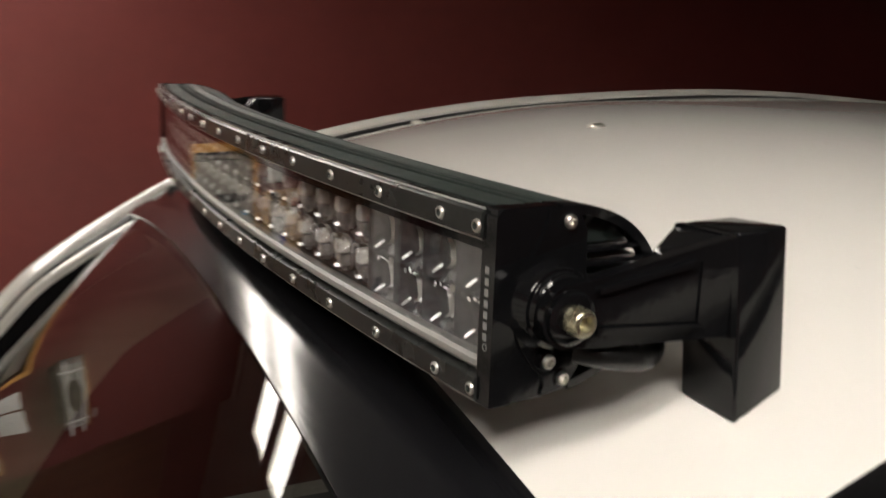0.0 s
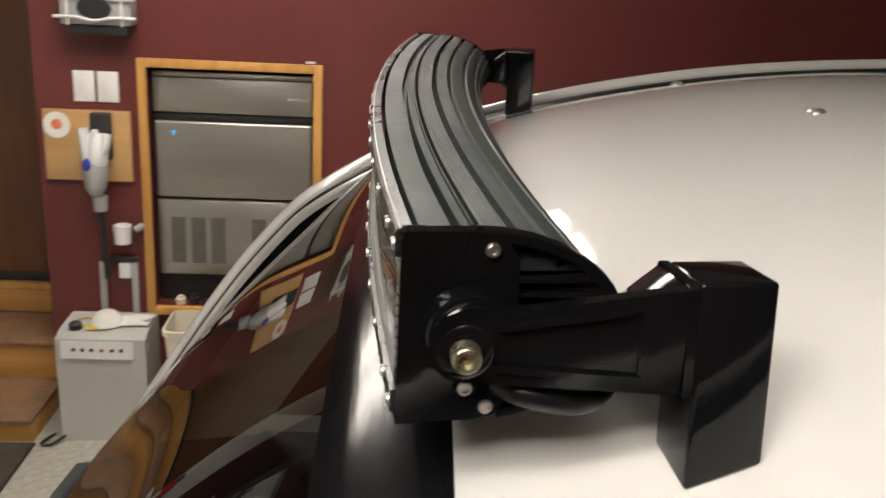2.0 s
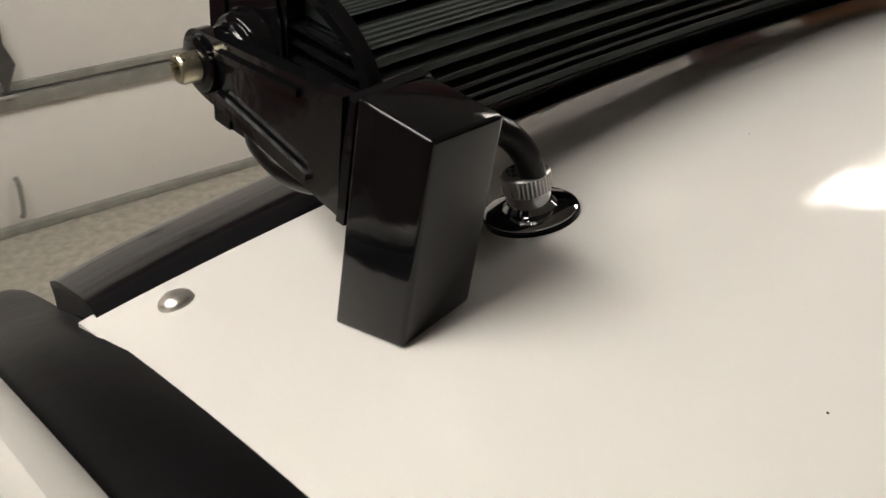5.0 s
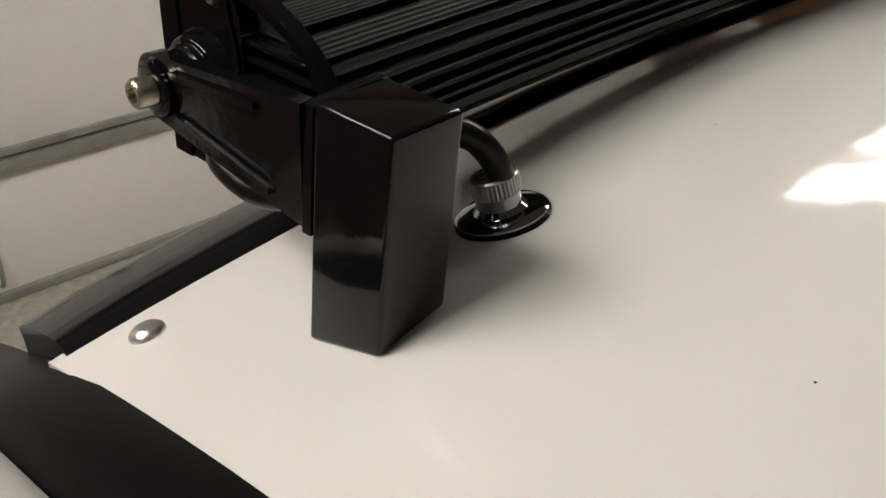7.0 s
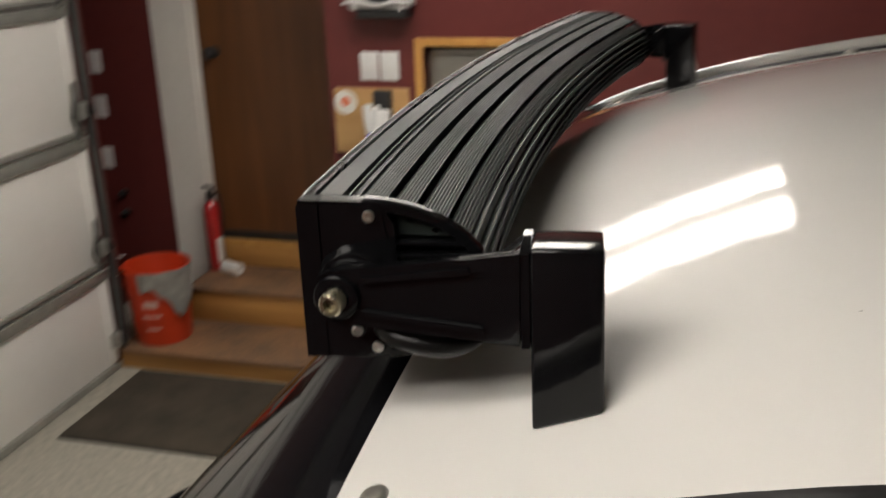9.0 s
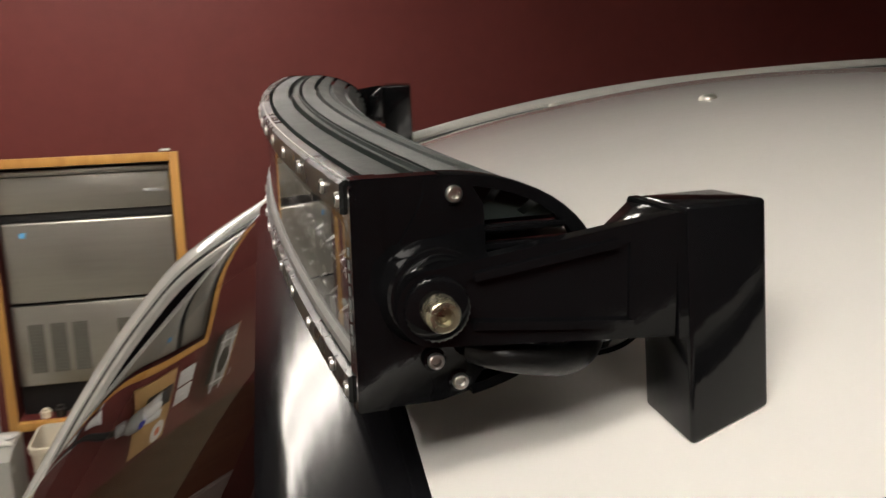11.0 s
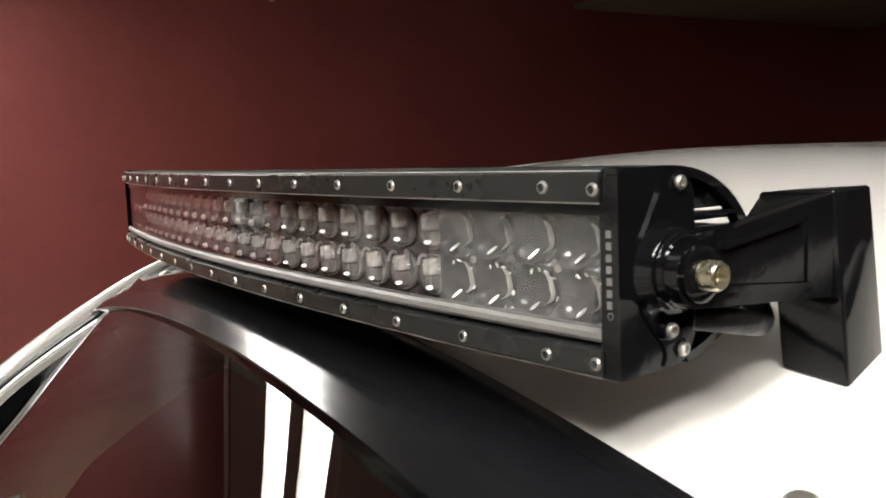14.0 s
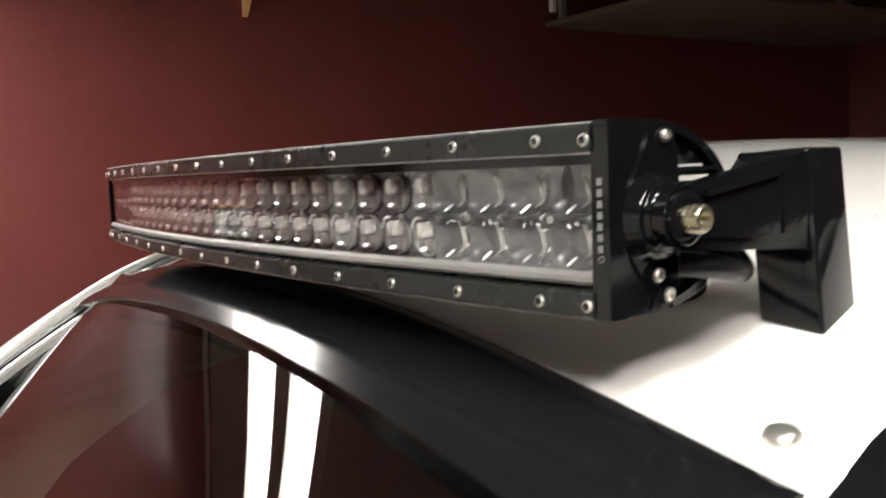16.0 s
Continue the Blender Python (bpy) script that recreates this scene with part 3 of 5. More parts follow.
def vacuum():
    v = thing("stick_vacuum", "white and grey cordless stick vacuum hanging on its dock", "vacuum", pose(XW - 0.02, 1.145, 0))
    dock = box(-0.045, -0.001, -0.042, 0.035, 1.13, 1.315, 0.008)
    dk = part("dock", dock, PLASTIC_BLACK, v, "black wall dock")
    part("handle", tube([(-0.09, 0.030, 1.13), (-0.095, 0.040, 1.20), (-0.09, 0.045, 1.265)], 0.021, 14), PLASTIC_WHITE, v, "white grip handle")
    part("motor", lathe([(0, -0.075), (0.030, -0.075), (0.040, -0.05), (0.042, 0.02), (0.034, 0.055), (0, 0.062)], 28, pose(-0.085, -0.004, 1.185, 0, 8, 0)), PLASTIC_WHITE, v, "white motor housing")
    part("accent_cap", lathe([(0, -0.012), (0.013, -0.012), (0.017, 0.0), (0.012, 0.010), (0, 0.012)], 18, pose(-0.128, 0.026, 1.128, 0, -80, 10) @ Matrix.Diagonal((1.5, 1.1, 1.0, 1))), BLUE, v, "blue accent cap")
    part("bin", lathe([(0, -0.075), (0.022, -0.075), (0.040, -0.045), (0.050, 0.02), (0.046, 0.055), (0, 0.06)], 28, pose(-0.09, 0.008, 1.075, 0, 6, 0)), PLASTIC_GREY, v, "clear grey dust bin")
    part("collar", lathe([(0.022, -0.03), (0.026, -0.03), (0.03, 0.03), (0.02, 0.035), (0.022, -0.03)], 20, pose(-0.08, 0.0, 0.965)), PLASTIC_GREY, v)
    part("wand", tube([(-0.075, 0.0, 0.93), (-0.06, -0.002, 0.8), (-0.055, -0.003, 0.73), (-0.05, -0.004, 0.64)], 0.0125, 14), PLASTIC_BLACK, v, "dark wand tube")
    part("trigger", box(-0.115, -0.08, -0.012, 0.012, 1.225, 1.262, 0.008), PLASTIC_WHITE, v)
    part("cyclone_arm", tube([(-0.10, -0.006, 1.15), (-0.105, -0.036, 1.19), (-0.10, -0.046, 1.245)], 0.019, 14), PLASTIC_WHITE, v, "white curved side arm")


vacuum()


def tool_rack():
    r = thing("tool_holder", "grey plastic tool holder with white clips on the wall", "tool holder", pose(XW, 1.06, 0))
    part("cup", lathe([(0, 0), (0.032, 0), (0.036, 0.075), (0.03, 0.078), (0.027, 0.01), (0, 0.01)], 24, pose(-0.045, 0.02, 0.785)), PLASTIC_WHITE, r, "white plastic cup")
    part("knob", lathe([(0, 0), (0.014, 0), (0.016, 0.03), (0.006, 0.04), (0, 0.04)], 16, pose(-0.04, -0.03, 0.84, 60, 0, 20)), PLASTIC_GREY, r)
    part("bar", box(-0.035, -0.012, -0.03, 0.12, 0.697, 0.722, 0.006), PLASTIC_BLACK, r, "black cross bar")
    part("block", box(-0.04, -0.002, -0.002, 0.045, 0.63, 0.695, 0.006), PLASTIC_WHITE, r)
    for y in (-0.015, 0.115):
        part("leg", box(-0.03, -0.01, y - 0.013, y + 0.013, 0.45, 0.70, 0.006), PLASTIC_GREY, r, "grey upright")


tool_rack()


def speaker():
    s = thing("wall_speaker", "grey wall speaker with pale plastic grips and dark oval", "speaker", pose(XW, 1.122, 1.715))
    part("box_body", box(-0.10, -0.001, -0.13, 0.13, -0.062, 0.058, 0.008), PLASTIC_GREY, s)
    part("top_board", box(-0.11, -0.001, -0.135, 0.135, 0.059, 0.068, 0.002), PLY, s, "thin plywood top")
    part("under_shelf", box(-0.09, -0.002, -0.115, 0.10, -0.10, -0.0635, 0.006), PLASTIC_BLACK, s, "black bracket below")
    ov = lathe([(0, 0), (0.06, 0), (0.064, 0.006), (0.05, 0.01), (0, 0.004)], 32, Matrix.Translation((-0.101, 0, 0)) @ pose(0, 0, 0, 0, -90, 0) @ Matrix.Diagonal((0.62, 1.0, 1, 1)))
    part("grille", ov, PLASTIC_BLACK, s, "dark oval grille")
    for q in (-1, 1):
        part("grip", tube([(-0.106, -0.15, 0.035 * q), (-0.109, -0.07, 0.034 * q), (-0.111, 0.0, 0.046 * q), (-0.109, 0.07, 0.034 * q), (-0.106, 0.15, 0.035 * q)], 0.006, 8), PLASTIC_WHITE, s, "pale wire grip")
        part("upright_wire", tube([(-0.106, 0.10 * q, -0.065), (-0.108, 0.10 * q, 0.0), (-0.106, 0.10 * q, 0.062)], 0.005, 8), PLASTIC_WHITE, s, "pale wire grip")


speaker()


def grey_box():
    g = thing("dehumidifier", "grey dehumidifier with a white control strip on the floor", "dehumidifier", pose(3.2, 1.135, 0))
    part("case", slab([(0.0, 0.0), (0.235, 0.0), (0.235, 0.474), (0.06, 0.466), (0.0, 0.448)], -0.178, 0.172, axis=1, bevel=0.008), CASE_GREY, g)
    strip = part("control_strip", slab([(-0.010, 0.368), (-0.001, 0.366), (-0.001, 0.440), (-0.008, 0.442)], -0.130, 0.150, axis=1, bevel=0.002), PLASTIC_WHITE, g, "white control strip")
    for k, y in enumerate((0.10, 0.065, 0.03, -0.01, -0.05, -0.085)):
        part("button", lathe([(0, 0), (0.006, 0), (0.005, 0.003), (0, 0.003)], 10, pose(-0.008, y, 0.405, 0, -88, 0) @ Matrix.Diagonal((1.5, 1.6, 1, 1))), (EXT_RED if k == 3 else PLASTIC_BLACK), strip)
    part("side_clip", box(0.02, 0.05, -0.184, -0.179, 0.39, 0.42, 0.002), STEEL, g)
    part("cord", tube([(0.0, 0.16, 0.02), (-0.06, 0.2, 0.012), (-0.05, 0.24, 0.012), (0.03, 0.21, 0.012)], 0.006, 8), PLASTIC_BLACK, g, "black power cord")


grey_box()
rmask = thing("dust_mask", "white cup dust mask on top of the dehumidifier", "dust mask", pose(3.31, 1.13, 0.4715))
part("cup", lathe([(0.062, 0), (0.064, 0.004), (0.055, 0.03), (0.035, 0.052), (0, 0.06)], 28), PAPER, rmask)
part("strap", tube([(0.02, 0.06, 0.006), (0.05, 0.1, 0.006), (0.0, 0.13, 0.006), (-0.04, 0.08, 0.004)], 0.003, 6), YELLOW, rmask, "yellow strap")
cloth = grid_sheet([[(-0.05 + 0.022 * i + 0.006 * math.sin(j), -0.07 + 0.022 * j + 0.005 * math.sin(2.1 * i), 0.006 + 0.014 * abs(math.sin(1.3 * i + 0.9 * j)) * (1 if 0 < i < 5 and 0 < j < 6 else 0)) for j in range(7)] for i in range(6)])
cl = tagged(part("white_cloth", cloth, PAPER, at=pose(3.33, 1.03, 0.4745)), "crumpled white cloth on the dehumidifier", "cloth")
so = cl.modifiers.new("thick", "SOLIDIFY")
so.thickness = 0.003
tagged(part("black_cap", lathe([(0, 0), (0.026, 0), (0.026, 0.02), (0.018, 0.028), (0, 0.028)], 20), PLASTIC_BLACK, at=pose(3.265, 1.245, 0.4668)), "black plastic cap on the dehumidifier", "cap")
cord = tube([(0, 0, 0), (0.02, -0.05, 0.012), (-0.02, -0.08, 0.02), (0.03, -0.10, 0.012), (0.05, -0.02, 0.006), (0.03, 0.03, 0.006)], 0.005, 8)
tagged(part("loose_cord", cord, PLASTIC_WHITE, at=pose(3.32, 1.06, 0.4775)), "loose white cord on the dehumidifier", "cord")
tagged(part("yellow_rag", lathe([(0.03, 0), (0.04, 0.004), (0.028, 0.012), (0, 0.014)], 11), YELLOW, at=pose(3.28, 1.17, 0.4675)), "small folded yellow cloth on the dehumidifier", "cloth")


def waste_bin():
    b = thing("waste_bin", "cream plastic waste bin on the floor by the wall", "waste bin", pose(3.30, 0.775, 0))
    rows = []
    for z, k in ((0.0, 0.74), (0.01, 0.76), (0.47, 0.98), (0.472, 1.04), (0.495, 1.05), (0.497, 0.97), (0.46, 0.94), (0.03, 0.72)):
        ring = []
        for cx, cy, a0 in ((1, 1, 0), (-1, 1, 90), (-1, -1, 180), (1, -1, 270)):
            for i in range(5):
                a = radians(a0 + i * 22.5)
                ring.append(((cx * 0.085 + 0.035 * math.cos(a)) * k, (cy * 0.075 + 0.035 * math.sin(a)) * k, z))
        rows.append(ring)
    part("shell", grid_sheet(rows, closed=True), CREAM_PLASTIC, b)


waste_bin()

# ---- overhead lamps and shelf ----
for x in LAMPS:
    lamp = thing("ceiling_light", "lit white fluorescent strip light under the ceiling", "ceiling light", pose(x, 0.615, ZC), "strip lights")
    pan = box(-0.171, 0.171, -0.68, 0.68, -0.024, -0.001, 0.004)
    # deep lips, unseen, are added to keep lamp light off the upper wall
    for side in (-1, 1):
        pan = box(side * 0.1555, side * 0.170, -0.679, 0.679, -0.070, -0.0235, 0.002, bm=pan)
        pan = box(-0.155, 0.155, side * 0.6555, side * 0.679, -0.070, -0.0235, 0.002, bm=pan)
    part("housing", pan, TRIM_WHITE, lamp)
    part("diffuser", box(-0.155, 0.155, -0.655, 0.655, -0.042, -0.0245, 0.006), TUBE_GLOW, lamp, "glowing white diffuser", smooth=True)
sh = thing("overhead_shelf", "dark overhead storage shelf hung below the ceiling", "shelf")
part("deck", box(2.5, 3.45, -5.3, -2.92, 2.60, 2.63, 0.003), CARD, sh)
for x in (2.56, 3.4):
    for y in (-5.2, -4.1, -3.0):
        part("strut", box(x - 0.015, x + 0.015, y - 0.015, y + 0.015, 2.631, ZC - 0.001), GALV, sh)
br = thing("wall_bracket", "small honey wood bracket high on the red wall", "bracket", pose(XW, -1.30, 2.675))
part("block", box(-0.10, -0.001, -0.11, 0.12, -0.03, 0.0, 0.003), PLY, br)
part("arm", slab([(-0.001, -0.03), (-0.001, -0.12), (-0.07, -0.03)], -0.012, 0.012, axis=1), PLY, br)
tagged(part("wall_peg", box(-0.03, -0.001, -0.015, 0.015, -0.04, 0.03, 0.004), PLASTIC_WHITE, at=pose(XW, -2.97, 2.72)), "small white peg high on the wall", "peg")
for y, z in ((0.33, 1.537), (1.25, 1.82)):
    tagged(part("wall_clip", box(-0.008, -0.001, -0.018, 0.018, -0.004, 0.004, 0.001), PLASTIC_WHITE, at=pose(XW, y, z)), "small white clip on the red wall", "clip", "small wall clips")


# ---- the vehicle ----
def crown(u, b):
    """Height of the roof skin at u across and b behind the front edge's line."""
    zc = 0.042 - 0.363 * (0.5 - b) ** 2 if b < 0.5 else 0.042 - 0.05 * (b - 0.5) ** 2
    t = min(1.0, max(0.0, (b - 0.2) / 0.8)) if u > UC else 0.0
    return zc - (0.215 - 0.17 * t * t * (3 - 2 * t)) * (u - UC) ** 2


van = thing("utility_vehicle", "white-roofed utility vehicle with black seals parked in the garage", "vehicle", CHASSIS)
B_END = 1.75
NU, NB = 56, 64


def roof_edge(b):
    """Half width of the roof, with a rounded front corner."""
    return ROOF_HALF + 0.004 - 0.012 * min(1.0, max(0.0, b - 0.0) / 0.2)


rows = []
for j in range(NB + 1):
    b = -0.006 + (B_END + 0.006) * (j / NB) ** 1.4
    h = roof_edge(b)
    row = []
    for i in range(NU + 1):
        s = -1 + 2 * i / NU
        b2 = b + (0.005 * abs(s) ** 14 if j == 0 else 0)
        row.append((UC + h * s, -b2, crown(UC + h * s, b2)))
    rows.append(row)
under = [[(x, y, z - 0.012) for x, y, z in row] for row in rows]
rb = bmesh.new()
top = [[rb.verts.new(p) for p in row] for row in rows]
bot = [[rb.verts.new(p) for p in row] for row in under]
for a, b in zip(top, top[1:]):
    for k in range(NU):
        rb.faces.new((a[k], a[k + 1], b[k + 1], b[k]))
for a, b in zip(bot, bot[1:]):
    for k in range(NU):
        rb.faces.new((a[k + 1], a[k], b[k], b[k + 1]))
ring_t = top[0] + [r[-1] for r in top[1:]] + top[-1][-2::-1] + [r[0] for r in top[-2:0:-1]]
ring_b = bot[0] + [r[-1] for r in bot[1:]] + bot[-1][-2::-1] + [r[0] for r in bot[-2:0:-1]]
for k in range(len(ring_t)):
    j = (k + 1) % len(ring_t)
    rb.faces.new((ring_t[k], ring_t[j], ring_b[j], ring_b[k]))
part("roof_panel", rb, ROOF_WHITE, van, "glossy white roof panel")

# black seal over the windshield: a rolled rubber band from the roof's edge down to the glass
SEAL = [(-0.012, 0.0015), (0.000, 0.0040), (0.007, 0.0030), (0.014, 0.0006), (0.021, -0.0024), (0.028, -0.0055), (0.035, -0.0087), (0.042, -0.0120), (0.049, -0.0160), (0.0575, -0.0226), (0.0573, -0.0244), (0.0545, -0.0270), (0.0500, -0.0430), (0.020, -0.034), (-0.010, -0.018)]


def seal_base(u):
    return crown(u, -0.006)


rows = []
for i in range(61):
    u = UC - 0.465 + 0.930 * i / 60
    k = (u - UC) / 0.46
    rows.append([(u, 0.006 + v - 0.004 * abs(k) ** 14, seal_base(u) + z) for v, z in SEAL])
part("windshield_seal", grid_sheet(rows, closed=True), SEAL_GLOSS, van, "glossy black rubber windshield seal")

# loose bits of sealant and torn rubber at the near end of the seal
for k, (u, v, r) in enumerate(((-0.030, -0.0075, 0.0017), (-0.024, -0.0070, 0.0012))):
    blob = lathe([(0, -r * 0.3), (r, -r * 0.25), (r * 0.9, r * 0.3), (r * 0.35, r * 0.55), (0, r * 0.6)], 9)
    for p in blob.verts:
        p.co.x *= 1.5 + 0.3 * math.sin(9 * p.co.y / r + k)
        p.co.y *= 0.8 + 0.25 * math.cos(7 * p.co.x / r)
    part("sealant_scrap", blob, SEAL_GLOSS, van, "torn bit of black sealant", Matrix.Translation((u, v, seal_base(u) + 0.003)))

# windshield: side line falling forward, bulged in the middle
SIDE = [(-0.020, -0.094), (0.024, -0.112), (0.090, -0.147), (0.163, -0.193), (0.204, -0.236), (0.262, -0.306), (0.340, -0.424), (0.415, -0.543), (0.47, -0.64)]


def side_line(t):
    f = t * (len(SIDE) - 1)
    i = min(int(f), len(SIDE) - 2)
    f -= i
    p = [SIDE[max(0, min(len(SIDE) - 1, i + k))] for k in (-1, 0, 1, 2)]
    return tuple(0.5 * (2 * p[1][c] + (p[2][c] - p[0][c]) * f + (2 * p[0][c] - 5 * p[1][c] + 4 * p[2][c] - p[3][c]) * f * f + (3 * p[1][c] - p[0][c] - 3 * p[2][c] + p[3][c]) * f ** 3) for c in (0, 1))


def shield(u, t):
    w = abs((u - UC) / 0.453)
    v = 0.040 + 0.50 * t - 0.049 * w ** 5.26
    f = v + 0.049 * w ** 5.26 - 0.05
    d = u - UC
    z = -0.0768 - 0.69 * f - 0.993 * f * f - 0.0032 * w * w
    z += 0.0276 * d - 0.1074 * d * d - 0.0121 * d ** 3 + f * (-0.2395 - 0.3901 * d + 1.2051 * d * d) + f * f * (0.1212 + 0.9222 * d)
    return (u, v, z)


rows = [[shield(UC - 0.453 + 0.906 * i / 72, j / 60) for i in range(73)] for j in range(61)]
ws = part("windshield", grid_sheet(rows), GLASS, van, "dark reflective windshield glass")
ws.visible_shadow = False
dash = [[shield(UC - 0.44 + 0.88 * i / 20, 1.0) for i in range(21)]]
dash = [[(u, v - 0.02, z + 0.05) for u, v, z in dash[0]], [(u, v - 0.22, z + 0.09) for u, v, z in dash[0]], [(u, v - 0.34, z + 0.05) for u, v, z in dash[0]], [(u, v - 0.36, z - 0.2) for u, v, z in dash[0]]]
part("dashboard", grid_sheet(dash), INTERIOR, van, "dark grey dashboard")
part("cabin_floor", box(UC - 0.57, UC + 0.57, -0.87, 0.45, -0.598, -0.588), INTERIOR, van, "dark cabin floor")
part("cabin_back", box(UC - 0.45, UC + 0.45, -0.9, -0.88, -1.2, -0.12), INTERIOR, van, "dark cabin bulkhead")

# per side: black seal, white rail and cream panel, along the roof's edge and down the pillar
STRIP = [(-0.003, -0.003), (-0.0024, 0.0012), (0.004, 0.0026), (0.016, 0.0028), (0.029, 0.0012), (0.039, -0.006), (0.041, -0.020), (0.0, -0.025)]
RAIL = [(0.035, -0.014), (0.037, 0.003), (0.044, 0.009), (0.051, 0.010), (0.058, 0.006), (0.064, -0.005), (0.065, -0.03), (0.042, -0.03)]
PANEL = [(0.060, -0.008), (0.068, -0.010), (0.080, -0.024), (0.092, -0.05), (0.104, -0.10), (0.112, -0.17), (0.10, -0.17), (0.060, -0.03)]
EDGING = [(-0.020, -0.004), (-0.017, 0.002), (-0.002, 0.006), (0.008, 0.006), (0.0115, 0.001), (0.009, -0.006), (-0.016, -0.008)]
LOW_EDGING = [(-0.0115, -0.013), (-0.012, -0.0065), (-0.0095, -0.0030), (-0.005, -0.0015), (-0.001, -0.0025), (0.001, -0.012)]
DARK_BAND = [(-0.013, -0.042), (-0.0112, -0.0128), (0.001, -0.0118), (0.002, -0.040)]
for q in (-1, 1):
    line = []
    for j in range(45):
        b = 1.74 * (1 - j / 44) ** 1.4 + 0.012
        h = roof_edge(b)
        line.append((UC + q * h, -b, crown(UC + q * h, b)))
    for k in range(1, 41):
        v, z = side_line(k / 40)
        if v > 0.008:
            drop = 0.010 * min(1.0, (v - 0.008) / 0.05) if q < 0 else 0.0
            line.append((UC + q * (0.459 + 0.012 * math.exp(-v / 0.08)), v, z + 0.001 - drop))
    line = [Vector(p) for p in line]
    for _ in range(6):
        line = line[:1] + [(a + 2 * b + c) / 4 for a, b, c in zip(line, line[1:], line[2:])] + line[-1:]
    for pname, prof, material, label, first in (("side_seal", STRIP, BLACK_RUBBER, "black rubber roof side seal", 0), ("side_rail", RAIL, RAIL_WHITE, "white painted roof rail", 0), ("side_panel", PANEL, CREAM, "cream streaked side panel", 0), ("glass_edging", EDGING if q < 0 else LOW_EDGING, EDGE_GREY, "pale windshield edging", 64 if q < 0 else 48), ("glass_band", DARK_BAND, BLACK_GLOSS, "black glossy band under the edging", 48)):
        if pname == "glass_band" and q < 0:
            continue
        rows = []
        for k in range(first, len(line)):
            t = line[min(k + 2, len(line) - 1)] - line[max(k - 2, 0)]
            t.x = 0
            t.normalize()
            n = Vector((0, -t.z, t.y))
            w = min(1.0, max(0.0, (line[k].y + 0.01) / 0.20))
            w = w * w * (3 - 2 * w)
            if pname == "side_seal":
                pr = [(d * (1 - (0.5 if q < 0 else 0.72) * w), e - (0.0 if q < 0 else 0.0025 * w)) for d, e in prof]
            elif pname == "side_rail":
                pr = [(0.066 - (0.066 - d) * (1 + (0.6 if q < 0 else 0.85) * w), e) for d, e in prof]
            else:
                pr = prof
            rows.append([line[k] + Vector((q * d, 0, 0)) + n * e for d, e in pr])
        part(pname, grid_sheet(rows, closed=True), material, van, label)

# body below: doors, hood with its black lip, wheels
bodyb = box(UC - 0.585, UC + 0.585, -1.75, 0.46, -1.50, -0.60, 0.05, 4)
part("body", bodyb, BODY_WHITE, van, "white lower body")
rows = []
for i in range(33):
    a = radians(180 * i / 32)
    # blunt nose seen from above
    cx, cy = math.cos(a), max(0.0, math.sin(a)) ** 0.32
    rows.append([(UC + 0.62 * cx * k, 0.40 + 0.45 * cy * k, -0.745 - 0.10 * k * k - 0.03 * k ** 6) for k in (0.0, 0.25, 0.5, 0.7, 0.85, 0.95, 1.0)] + [(UC + 0.625 * cx, 0.40 + 0.455 * cy, -1.2)])
part("hood", grid_sheet(rows), BODY_WHITE, van, "white rounded hood")
lip = [(1.01, 0.765, -0.872), (0.992, 0.779, -0.878), (0.95, 0.80, -0.879), (0.896, 0.814, -0.880), (0.814, 0.818, -0.881), (0.72, 0.818, -0.882)]
part("hood_lip", tube(lip, 0.010, 10), BLACK_RUBBER, van, "black rubber lip along the hood")
part("marker_light", box(0.965, 0.998, 0.735, 0.762, -0.880, -0.857, 0.006), ORANGE, van, "orange side marker light")
for q in (-1, 1):
    guard = [[(UC + q * (0.60 + 0.19 * i / 8), v, -0.75 - 0.9 * max(0.0, abs(v - 0.33) - 0.16) ** 1.6 * 2 - 0.05 * (i / 8) ** 4) for v in [0.0 + 0.62 * j / 14 for j in range(15)]] for i in range(9)]
    gp = part("fender", grid_sheet(guard), BODY_WHITE, van, "white wheel guard")
    so = gp.modifiers.new("thick", "SOLIDIFY")
    so.thickness = 0.012
    part("guard_lip", tube([(p[0] + q * 0.006, p[1], p[2] - 0.004) for p in guard[-1]] + [(p[-1][0], p[-1][1] + 0.006, p[-1][2] - 0.004) for p in guard[::-2]], 0.009, 8, samples=3), BLACK_RUBBER, gp, "black rubber guard lip")
for u in (UC - 0.60, UC + 0.60):
    for v in (0.33, -1.35):
        wm = Matrix.Translation((u, v, -1.553)) @ pose(0, 0, 0, 0, 90, 0)
        wh = part("wheel", lathe([(0.10, -0.09), (0.24, -0.1), (0.268, -0.07), (0.27, 0.0), (0.268, 0.07), (0.24, 0.1), (0.10, 0.09), (0.10, -0.09)], 36, wm), TYRE, van, "black rubber tyre")
        part("rim", lathe([(0, -0.05), (0.06, -0.05), (0.14, -0.085), (0.15, 0.0), (0.14, 0.085), (0.06, 0.05), (0, 0.05)], 28, wm), STEEL, wh)


def on_roof(u, v, lift=0.0):
    e = 0.002
    n = Vector((-(crown(u + e, -v) - crown(u - e, -v)) / (2 * e), (crown(u, -v + e) - crown(u, -v - e)) / (2 * e), 1)).normalized()
    m = n.to_track_quat("Z", "Y").to_matrix().to_4x4()
    m.translation = Vector((u, v, crown(u, -v) + lift))
    return m


